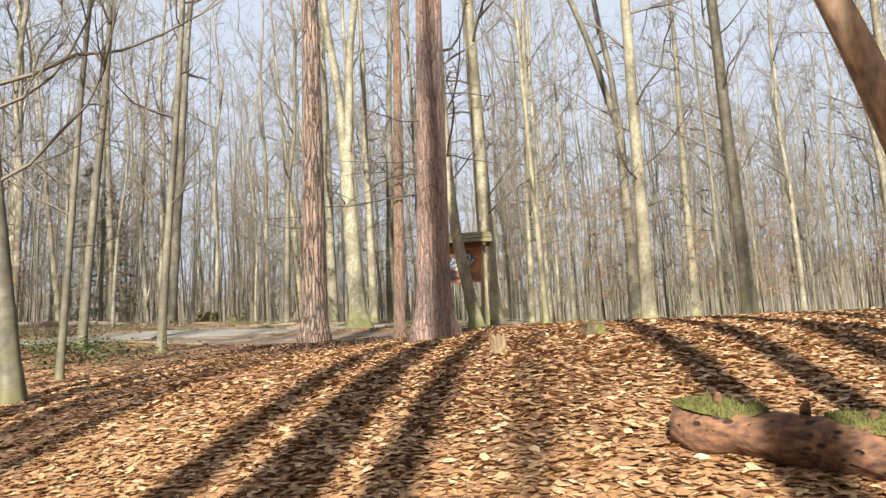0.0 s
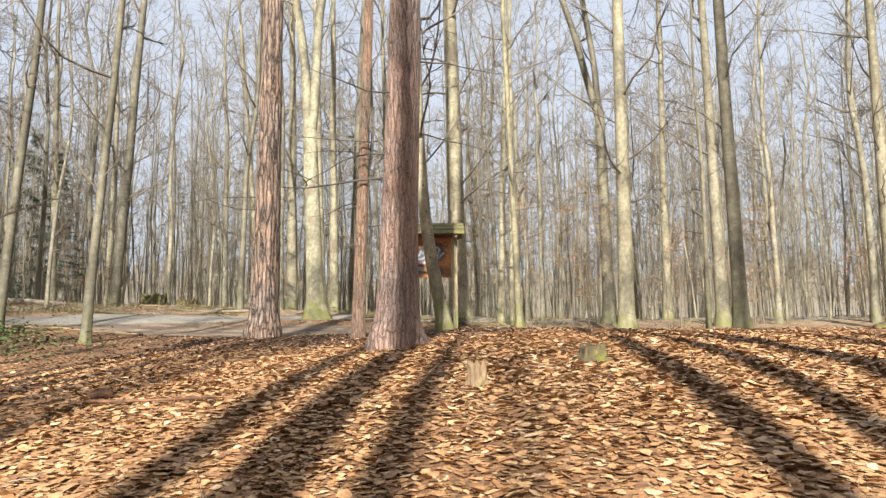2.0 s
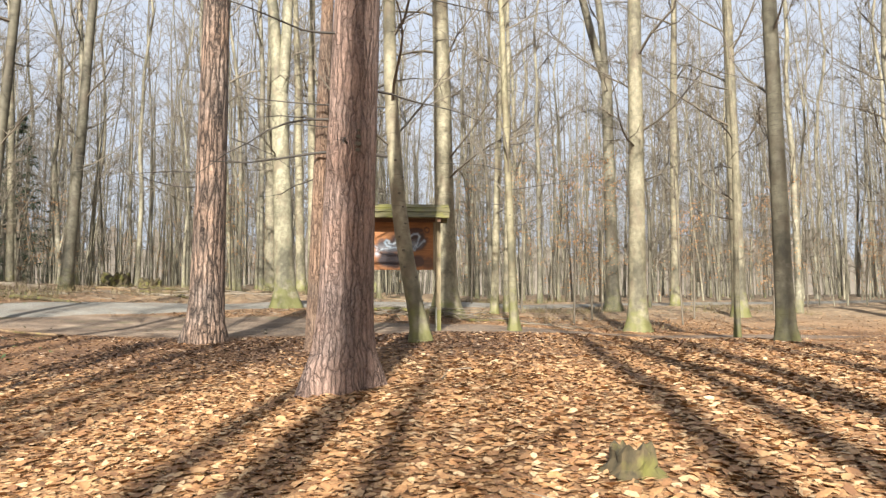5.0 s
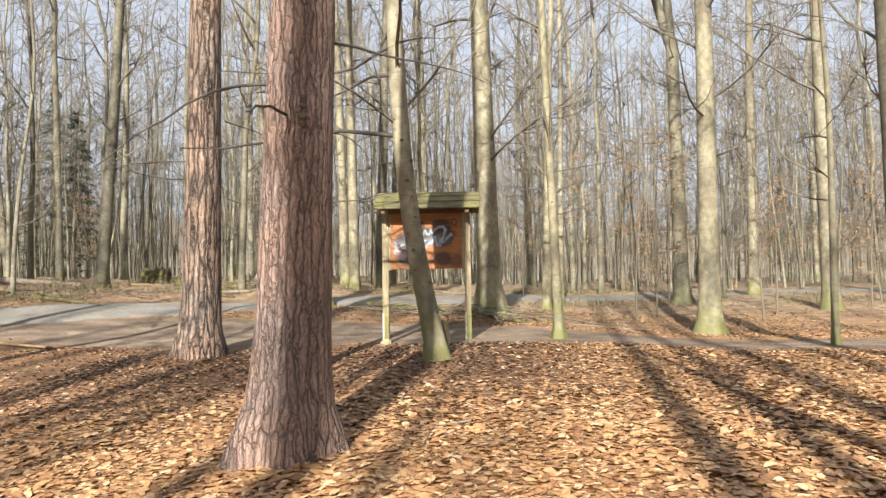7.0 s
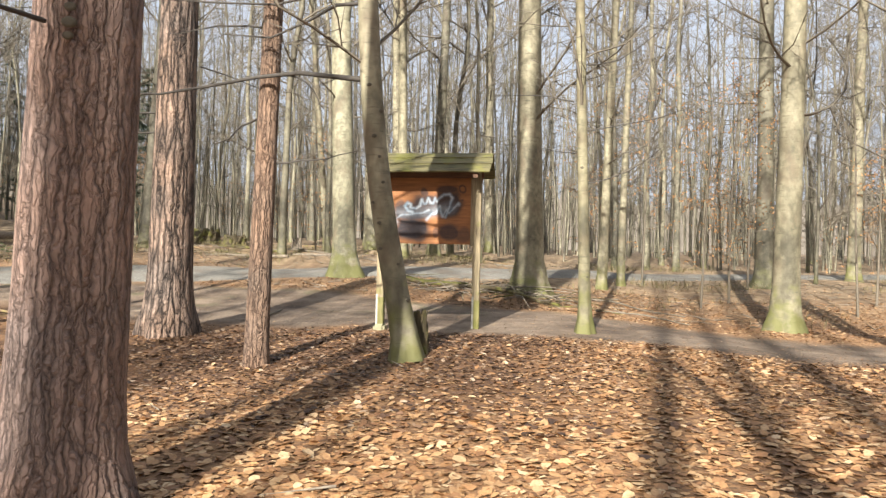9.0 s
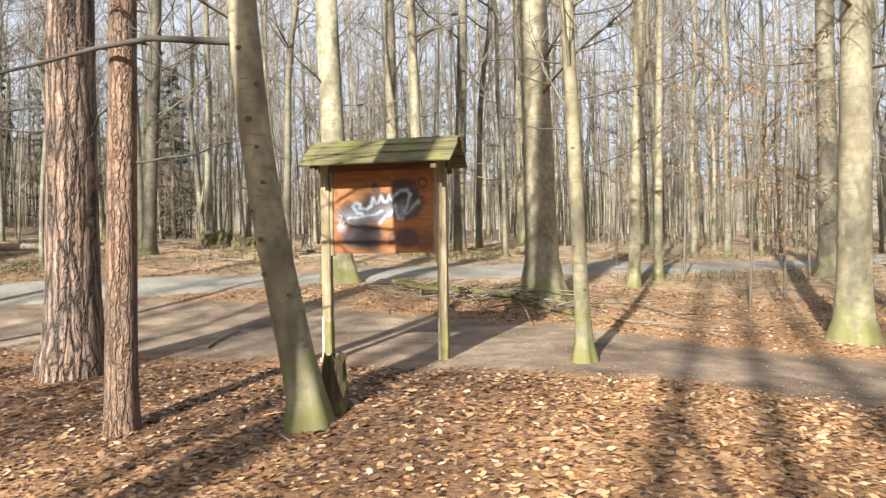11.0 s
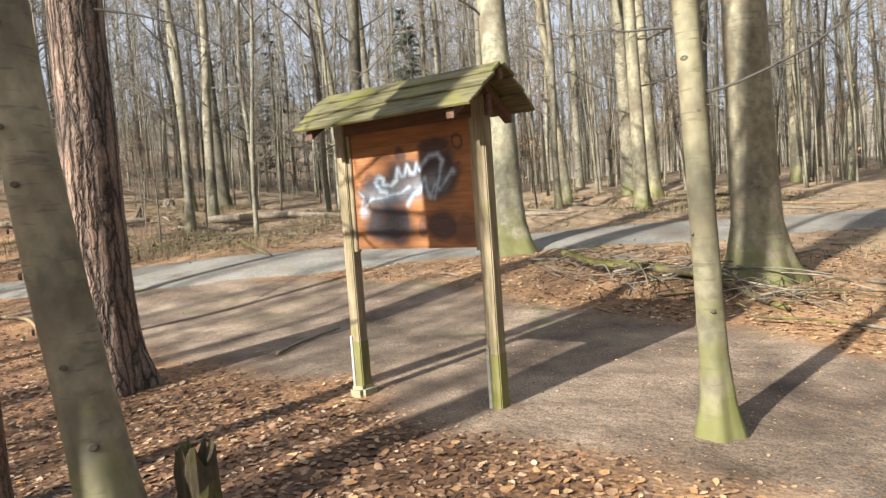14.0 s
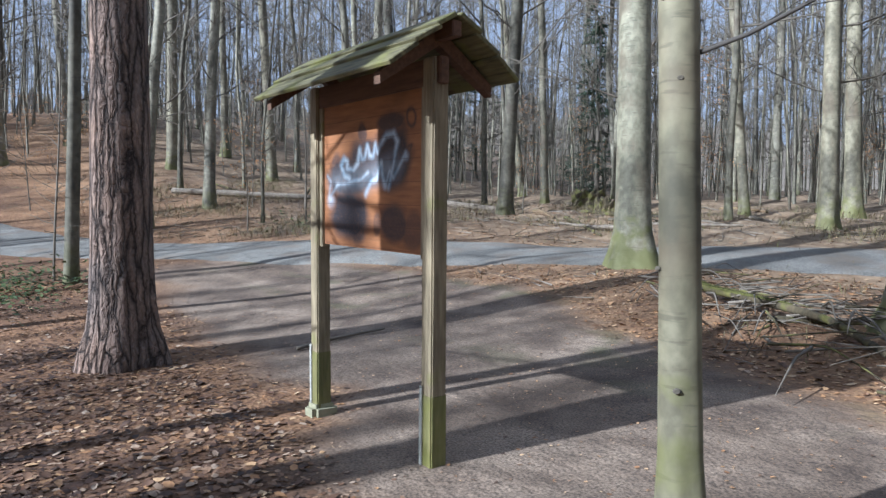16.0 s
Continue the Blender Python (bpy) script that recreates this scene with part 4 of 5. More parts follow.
def sprayed_panel(x0, x1, zb, zt):
    """The board's panel, its front finely divided to carry the two paint masks."""
    nx, nz = 170, 130
    gx, gz = np.meshgrid(np.linspace(x0, x1, nx), np.linspace(zb, zt, nz))
    u, w = (gx - x0) / (x1 - x0), (gz - zb) / (zt - zb)
    wob = np.array([noise.noise(Vector((a * 9, b * 9, 0))) for a, b in zip(u.ravel(), w.ravel())]).reshape(u.shape)
    u2, w2 = u + 0.012 * wob, w + 0.015 * wob

    def soft(d, half, edge):
        return np.clip((half + edge - d) / (2 * edge), 0, 1) ** 1.3

    s = 0.78
    strokes = [[(0.05, 0.50), (0.09, 0.46), (0.07, 0.34)], [(0.07, 0.34), (0.16, 0.43), (0.30, 0.45), (0.42, 0.47), (0.50, 0.52)],
               [(0.30, 0.47), (0.24, 0.50), (0.21, 0.57), (0.24, 0.62), (0.28, 0.60), (0.27, 0.54), (0.34, 0.53), (0.39, 0.58), (0.41, 0.67)],
               [(0.41, 0.67), (0.43, 0.60), (0.46, 0.61), (0.48, 0.69), (0.50, 0.62), (0.54, 0.61), (0.57, 0.70), (0.59, 0.64), (0.62, 0.70)],
               [(0.62, 0.70), (0.67, 0.75), (0.74, 0.76), (0.77, 0.70), (0.74, 0.58), (0.69, 0.41)],
               [(0.47, 0.37), (0.52, 0.45), (0.58, 0.47), (0.62, 0.57), (0.64, 0.50), (0.66, 0.42)], [(0.66, 0.42), (0.70, 0.52), (0.73, 0.47), (0.79, 0.55), (0.84, 0.62)]]
    white = np.zeros_like(u)
    for k, pts in enumerate(strokes):
        d = near_line(u2, w2 * s, [(a, b * s) for a, b in pts])
        white = np.maximum(white, soft(d, 0.011 + 0.003 * (k % 3), 0.015) * 0.82)
    white = np.maximum(white, soft(np.hypot(u2 - 0.09, (w2 - 0.33) * s), 0.03, 0.035))
    white = np.maximum(white, soft(np.hypot(u2 - 0.84, (w2 - 0.60) * s), 0.014, 0.024))
    white = np.maximum(white, 0.35 * soft(near_line(u2, w2 * s, [(0.12, 0.44 * s), (0.45, 0.47 * s), (0.75, 0.55 * s)]), 0.05, 0.06))
    black = np.zeros_like(u)
    for cx, cz, rx, rz, k in ((0.30, 0.22, 0.17, 0.13, 0.97), (0.38, 0.14, 0.07, 0.09, 0.8), (0.74, 0.18, 0.10, 0.10, 0.8), (0.90, 0.14, 0.08, 0.09, 0.55), (0.30, 0.50, 0.19, 0.12, 0.9),
                              (0.52, 0.58, 0.20, 0.13, 0.9), (0.72, 0.60, 0.13, 0.17, 0.9), (0.16, 0.58, 0.05, 0.07, 0.7), (0.44, 0.78, 0.04, 0.06, 0.75), (0.70, 0.82, 0.09, 0.05, 0.8), (0.58, 0.17, 0.03, 0.06, 0.6)):
        black = np.maximum(black, k * np.clip(1.5 - np.hypot((u2 - cx) / rx, (w2 - cz) / rz) - 0.25 * wob, 0, 0.5) * 2)
    ring = np.abs(np.hypot(u2 - 0.885, (w2 - 0.835) * s) - 0.042)
    black = np.maximum(black, 0.85 * soft(ring, 0.010, 0.010))
    black = np.maximum(black, 0.8 * soft(near_line(u2, w2 * s, [(0.85, 0.66 * s), (0.89, 0.67 * s), (0.87, 0.61 * s)]), 0.012, 0.012))
    verts = [(a, -0.012, b) for a, b in zip(gx.ravel(), gz.ravel())] + [(x0, 0.012, zb), (x1, 0.012, zb), (x1, 0.012, zt), (x0, 0.012, zt)]
    faces = [(j * nx + i, j * nx + i + 1, (j + 1) * nx + i + 1, (j + 1) * nx + i) for j in range(nz - 1) for i in range(nx - 1)]
    b, q = nx * nz, nx * (nz - 1)
    faces += [(b + 1, b, b + 3, b + 2), tuple(range(nx - 1, -1, -1)) + (b, b + 1), tuple(q + i for i in range(nx)) + (b + 2, b + 3),
              tuple(j * nx for j in range(nz)) + (b + 3, b), tuple(j * nx + nx - 1 for j in range(nz - 1, -1, -1)) + (b + 1, b + 2)]
    me = bpy.data.meshes.new("board_panel")
    me.from_pydata(verts, [], faces)
    for name, mask in (("white_paint", white), ("black_paint", black)):
        at = me.attributes.new(name, "FLOAT", "POINT")
        at.data.foreach_set("value", np.concatenate([mask.ravel(), np.zeros(4)]).astype(np.float32))
    me.materials.append(M_BOARD)
    return me


def notice_board():
    kx, ky, kz = 0.45, 16.85, relief(0.45, 16.85)
    ob = thing("notice_board", kx, ky, kz, "graffiti-sprayed wooden notice board on two posts, mossy gabled roof", "notice board")
    zb, zt, ze, zr = 1.16, 2.06, 2.09, 2.38
    for sx in (-0.66, 0.66):
        p = part("post", box(sx - 0.05, sx + 0.05, -0.05, 0.05, 0.02, 2.2, 0.008), M_POST, ob)
        part("post_foot", box(sx - 0.053, sx + 0.053, -0.053, 0.053, -0.1, 0.42, 0.008), M_POST_FOOT, p, "green algae on the foot of the post")
        # pale strip on each post; on the left, its sunlit side put into colour
        part("foot_strip", box(sx - 0.05, sx - 0.024, -0.062, -0.0535, 0.02, 0.46, 0.003), M_LIT_STRIP, p, "pale strip standing in for a sunlit post side")
        part("batten", box(sx * 0.895 - 0.02, sx * 0.895 + 0.02, -0.03, 0.02, zb - 0.02, zt, 0.004), M_POST, ob)
    part("footing", box(-0.74, -0.575, -0.10, 0.085, -0.1, 0.045, 0.03, 0.012), M_CONCRETE, ob, "rough concrete footing")
    part("board_panel", sprayed_panel(-0.585, 0.585, zb, zt), None, ob, "varnished panel with blue-white and black spray paint")
    # unseen thin backing, added to keep light from showing through the board
    part("board_back", box(-0.588, 0.588, 0.0135, 0.021, zb + 0.002, zt - 0.002, 0.002), M_DARKWOOD, ob)
    part("lintel", box(-0.74, 0.74, -0.03, 0.03, 2.06, 2.2, 0.006), M_DARKWOOD, ob)
    x0, x1 = -0.80, 0.86
    slope = math.atan2(zr - ze, 0.40)
    for side in (-1, 1):
        for i in range(3):
            f0, f1 = i / 3, (i + 1) / 3 + 0.06
            f1 = min(f1, 1.0)
            y0, y1 = side * 0.40 * (1 - f0), side * 0.40 * (1 - f1)
            z0, z1 = ze + (zr - ze) * f0 + 0.022 * (i > 0), ze + (zr - ze) * f1
            bm = bmesh.new()
            nrm = Vector((0, side * math.sin(slope), math.cos(slope)))
            jag = [random.uniform(-0.012, 0.012) for _ in range(4)]
            low0, low1 = Vector((x0 + jag[0], y0, z0)), Vector((x1 + jag[1], y0, z0))
            up0, up1 = Vector((x0 + jag[2], y1, z1)), Vector((x1 + jag[3], y1, z1))
            vs = [bm.verts.new(c) for c in (low0, low1, up1, up0)] + [bm.verts.new(c + nrm * 0.026) for c in (low0, low1, up1, up0)]
            for f in ((0, 1, 2, 3), (4, 5, 6, 7), (0, 1, 5, 4), (1, 2, 6, 5), (2, 3, 7, 6), (3, 0, 4, 7)):
                bm.faces.new([vs[q] for q in f])
            bmesh.ops.recalc_face_normals(bm, faces=bm.faces)
            bmesh.ops.bevel(bm, geom=bm.edges[:], offset=0.005, segments=1, affect="EDGES")
            part("roof_plank", bm, M_ROOF, ob)
        for rx in (-0.66, 0.66):
            bm = bmesh.new()
            d = Vector((0, side * 0.36, -(zr - ze) * 0.9))
            top = Vector((rx, 0, zr - 0.03))
            vs = [bm.verts.new(c) for s in (-0.03, 0.03) for c in (top + Vector((s, 0, 0)), top + d + Vector((s, 0, 0)), top + d + Vector((s, 0, -0.06)), top + Vector((s, 0, -0.09)))]
            for f in ((0, 1, 2, 3), (4, 5, 6, 7), (0, 1, 5, 4), (1, 2, 6, 5), (2, 3, 7, 6), (3, 0, 4, 7)):
                bm.faces.new([vs[q] for q in f])
            bmesh.ops.recalc_face_normals(bm, faces=bm.faces)
            part("rafter", bm, M_DARKWOOD, ob)
    part("ridge_beam", box(-0.8, 0.84, -0.03, 0.03, zr - 0.1, zr - 0.02, 0.005), M_DARKWOOD, ob)
    return ob


notice_board()


# ---------------------------------------------------------------- fallen wood and stumps
def rough_log(name, pts, r0, r1, mat, label, category="log", sides=18, dent=0.18, seed=1, group=""):
    """A lying stem with an uneven, furrowed surface and broken ends."""
    r = np.random.default_rng(seed)
    o = np.array(pts[0], float)
    ob = thing(name, *o, label, category, group)
    p = np.array(pts, float) - o
    q = np.linspace(0, 1, max(8, 6 * len(p)))
    u = np.linspace(0, 1, len(p))
    line = np.stack([np.interp(q, u, p[:, i]) for i in range(3)], 1)
    for _ in range(2):
        line[1:-1] = (line[:-2] + 2 * line[1:-1] + line[2:]) / 4
    rad = np.linspace(r0, r1, len(line)) * (1 + r.normal(0, dent * 0.25, len(line)))
    rad[0] *= 0.85
    rad[-1] *= 0.8
    sh = Shape()
    sh.tube(line, rad, sides)
    v = sh.v[0]
    for k in range(len(v)):
        c = line[k // sides]
        n_ = noise.noise(Vector(v[k] * 6)) * dent + noise.noise(Vector((v[k][0] * 3, v[k][1] * 3, k % sides * 1.7))) * dent * 0.6
        v[k] = c + (v[k] - c) * (1 + n_)
    sh.f.append(tuple(range(sides))[::-1])
    part("stem", sh, mat, ob)
    return ob, line, rad


def moss_cap(ob, line, rad, a, b, seed):
    """A cushion of moss along the top of a log."""
    sh = Shape()
    n = 12
    i0, i1 = int(a * (len(line) - 1)), int(b * (len(line) - 1))
    t = np.linspace(i0, i1, n)
    verts = []
    for i in t:
        k = min(int(i), len(line) - 2)
        c = line[k] + (line[k + 1] - line[k]) * (i - k)
        d = line[k + 1] - line[k]
        side = np.cross(d, (0, 0, 1))
        side /= np.linalg.norm(side)
        edge = math.sin(math.pi * (i - i0) / max(1e-6, i1 - i0)) ** 0.4
        for j in range(9):
            an = (j - 4) / 4 * 1.0 * edge + 0.12 * noise.noise(Vector((i, j, seed)))
            rr = rad[k] * (0.94 + 0.16 * edge * math.cos(an) + 0.10 * noise.noise(Vector((i * 2.1, j * 1.3, seed + 3.0))))
            verts.append(c + side * math.sin(an) * rr + np.array([0, 0, 1]) * math.cos(an) * rr)
    sh.add(verts, [(i * 9 + j, i * 9 + j + 1, (i + 1) * 9 + j + 1, (i + 1) * 9 + j) for i in range(n - 1) for j in range(8)])
    rf = np.random.default_rng(int(seed * 10))
    grid = np.array(verts).reshape(n, 9, 3)
    for _ in range(1500):
        a, b = rf.uniform(0, n - 1.01), rf.uniform(0, 7.99)
        i, j = int(a), int(b)
        p = grid[i, j] * (1 - a + i) * (1 - b + j) + grid[i + 1, j] * (a - i) * (1 - b + j) + grid[i, j + 1] * (1 - a + i) * (b - j) + grid[i + 1, j + 1] * (a - i) * (b - j)
        sh.spike(p, p + rf.normal(0, 0.009, 3) + (0, 0, rf.uniform(0.006, 0.022)), 0.004)
    part("moss", sh, M_MOSS, ob, "green moss cushion")


def on_ground(x, y, up=0.0):
    return (x, y, relief(x, y) + up)


log, ln_, rd_ = rough_log("fallen_log", [on_ground(1.12, 3.62, 0.10), on_ground(1.6, 3.3, 0.10), on_ground(2.2, 2.95, 0.11), on_ground(3.1, 2.35, 0.12)],
                          0.125, 0.15, M_ROT, "rotten reddish log with moss on top", sides=26, dent=0.22, seed=4)
moss_cap(log, ln_, rd_, 0.02, 0.3, 1.0)
moss_cap(log, ln_, rd_, 0.42, 0.62, 5.0)
for k, (f, an, ml) in enumerate(((0.16, -0.9, 0.10), (0.36, 0.3, 0.12), (0.5, -1.0, 0.09))):
    i = int(f * (len(ln_) - 1))
    sh = Shape()
    b = Vector(ln_[i]) + Vector((0, 0, rd_[i] * 0.6))
    sh.tube([b, b + Vector((-0.02, -0.05, ml * 0.7)), b + Vector((-0.03, -0.09, ml))], (0.03, 0.025, 0.014), 7)
    part("branch_stub", sh, M_ROT, log)

mlog, ln_, rd_ = rough_log("fallen_branch", [on_ground(-1.35, 22.75, 0.16), on_ground(-0.6, 22.15, 0.16), on_ground(0.3, 21.9, 0.14), on_ground(1.1, 21.5, 0.12), on_ground(1.8, 21.05, 0.06), on_ground(2.3, 20.6, 0.03)],
                           0.05, 0.03, M_MOSSY_STUMP, "long mossy fallen branch on the litter", "branch", 12, 0.15, 6)
moss_cap(mlog, ln_, rd_, 0.0, 0.5, 2.0)
rough_log("fallen_branch", [on_ground(-2.2, 17.6, 0.03), on_ground(-2.35, 18.1, 0.03), on_ground(-2.4, 18.75, 0.03)], 0.022, 0.012, M_TWIG, "dark thin stick on the trodden earth", "branch", 8, 0.2, 7)
rough_log("fallen_branch", [on_ground(-9.5, 17.0, 0.06), on_ground(-7.8, 17.4, 0.06), on_ground(-6.6, 17.1, 0.05), on_ground(-5.7, 16.9, 0.04)], 0.03, 0.02, M_STUMP, "grey fallen stem beside the gravel road", "branch", 10, 0.15, 8)
rough_log("fallen_branch", [on_ground(-2.6, 7.2, 0.03), on_ground(-2.1, 7.0, 0.05), on_ground(-1.5, 6.95, 0.03)], 0.016, 0.008, M_ROT, "crooked dead branch in the litter", "branch", 8, 0.2, 9)
rough_log("wood_chunk", [on_ground(-2.68, 7.5, 0.03), on_ground(-2.5, 7.48, 0.04)], 0.045, 0.04, M_ROT, "short chunk of rotten wood in the litter", "wood", 12, 0.25, 10)
rough_log("fallen_log", [on_ground(12.4, 19.1, 0.10), on_ground(13.4, 19.4, 0.22), on_ground(15.2, 19.9, 0.2), on_ground(17.5, 20.4, 0.14)], 0.12, 0.15, M_MOSSY_STUMP, "dark fallen log in the litter", "log", 12, 0.2, 11)
rough_log("fallen_log", [on_ground(-17, 27, 0.12), on_ground(-14.2, 28.4, 0.14), on_ground(-12, 29, 0.1)], 0.13, 0.09, M_ROT_GREY, "grey fallen log on the bank", "log", 12, 0.2, 12)
rough_log("fallen_log", [on_ground(-22, 22, 0.12), on_ground(-20, 24.5, 0.14), on_ground(-18.8, 26, 0.1)], 0.12, 0.09, M_ROT_GREY, "grey fallen log on the bank", "log", 12, 0.2, 13)
for pts, r0, mat, words in (([(2.8, 22.6), (3.4, 22.3), (3.9, 21.3), (4.5, 20.5)], 0.022, M_TWIG, "long dark fallen branch on the leafy bank"),
                            ([(2.9, 20.2), (3.7, 19.9), (4.4, 19.5)], 0.018, M_TWIG, "thin dark fallen branch on the leafy bank"),
                            ([(-0.4, 22.4), (0.5, 22.7), (1.4, 23.5), (2.0, 24.6)], 0.024, M_ROT_GREY, "pale crooked dead branch on the brush pile"),
                            ([(0.5, 21.5), (1.3, 22.2), (2.4, 22.9)], 0.04, M_MOSSY_STUMP, "dark rotten branch on the brush pile")):
    rough_log("fallen_branch", [on_ground(px, py, r0 + 0.05 * (k % 2)) for k, (px, py) in enumerate(pts)], r0, r0 * 0.5, mat, words, "branch", 9, 0.2, 60)
rb = np.random.default_rng(21)
for k in range(95):
    x, y = rb.uniform(-1.9, 2.4), rb.uniform(21.2, 23.4)
    y = 22.8 - 0.45 * (x + 1.9) + rb.normal(0, 0.5)
    a, ln = rb.uniform(-1.6, 1.6), rb.uniform(0.5, 1.6)
    up = rb.uniform(0.03, 0.22)
    rough_log("stick", [on_ground(x, y, up), on_ground(x + ln * 0.5 * math.cos(a), y + ln * 0.5 * math.sin(a), up + rb.uniform(0, 0.1)), on_ground(x + ln * math.cos(a), y + ln * math.sin(a), max(0.02, up + rb.uniform(-0.15, 0.15)))],
              rb.uniform(0.007, 0.019), 0.004, (M_TWIG, M_ROT_GREY, M_MOSSY_STUMP, M_TWIG)[k % 4], "thin dead stick in the brush pile", "branch", 5, 0.1, 100 + k, "brush pile sticks")


rb = np.random.default_rng(22)
made = 0
while made < 46:
    x, y = rb.uniform(-22, 1), rb.uniform(22.5, 36)
    if on_road(x, y) > 0 or y < 20.5 - 0.35 * x - 0.012 * x * x and x < -6:
        continue
    a, ln = rb.uniform(-0.7, 0.7) + (math.pi if rb.uniform() < 0.3 else 0), rb.uniform(0.9, 3.2)
    thick = rb.uniform(0.02, 0.075)
    mid = on_ground(x + 0.5 * ln * math.cos(a), y + 0.5 * ln * math.sin(a), thick * 0.8)
    rough_log("fallen_branch", [on_ground(x, y, thick * 0.7), mid, on_ground(x + ln * math.cos(a), y + ln * math.sin(a), thick * 0.6)], thick, thick * 0.6,
              (M_ROT_GREY, M_MOSSY_STUMP, M_TWIG, M_STUMP)[made % 4], ("grey dead branch lying on the bank", "mossy dead branch lying on the bank", "dark dead branch lying on the bank", "brown dead branch lying on the bank")[made % 4], "branch", 8, 0.2, 300 + made, "dead branches on the bank")
    made += 1


def stump(x, y, r, h, label, seed, mat=None, ragged=0.5, sides=22):
    """A broken tree stump with root flare and a splintered rim."""
    rs = np.random.default_rng(seed)
    ob = thing("tree_stump", x, y, relief(x, y), label, "stump")
    sh = Shape()
    rows = 7
    prof = [(-0.12, 1.55), (0.0, 1.35), (0.2, 1.1), (0.5, 1.0), (0.8, 0.96), (1.0, 0.9), (0.86, 0.6)]
    tall = 1 - ragged * np.abs(rs.normal(0, 0.5, sides)).clip(0, 1)
    verts = []
    for f, k in prof:
        for j in range(sides):
            a = 2 * math.pi * j / sides
            rr = r * k * (1 + (0.22 if f < 0.15 else 0.08) * math.cos(4 * a + seed) + 0.06 * rs.normal())
            z = h * f * (tall[j] if f > 0.4 else 1.0) if f > 0 else f
            verts.append((rr * math.cos(a), rr * math.sin(a), z))
    verts.append((0, 0, h * 0.45))
    faces = [(i * sides + j, i * sides + (j + 1) % sides, (i + 1) * sides + (j + 1) % sides, (i + 1) * sides + j) for i in range(rows - 1) for j in range(sides)]
    faces += [((rows - 1) * sides + j, (rows - 1) * sides + (j + 1) % sides, rows * sides) for j in range(sides)]
    sh.add(verts, faces)
    part("stump_body", sh.mesh("stump_body", mat or M_STUMP, False), None, ob)
    return ob


stump(0.49, 6.68, 0.07, 0.2, "small splintered stump with pale wood", 1, ragged=0.7)
stump(1.6, 7.5, 0.115, 0.17, "mossy splintered stump in the litter", 2, M_MOSSY_STUMP, 0.8)
stump(0.76, 14.68, 0.095, 0.47, "dark mossy stump beside the bent beech", 3, M_MOSSY_STUMP, 0.25)
stump(-10.6, 31.5, 0.5, 0.7, "old mossy root stump on a mound", 4, M_MOSSY_STUMP, 0.6)
stump(-8.9, 30.4, 0.42, 0.6, "mossy root stump on a mound", 6, M_MOSSY_STUMP, 0.5)
stump(-6.3, 29.5, 0.16, 0.45, "small grey broken stump on the bank", 7, M_ROT_GREY, 0.6)
stump(-24, 30, 0.25, 0.5, "old grey stump on the bank", 5, M_ROT_GREY, 0.5)


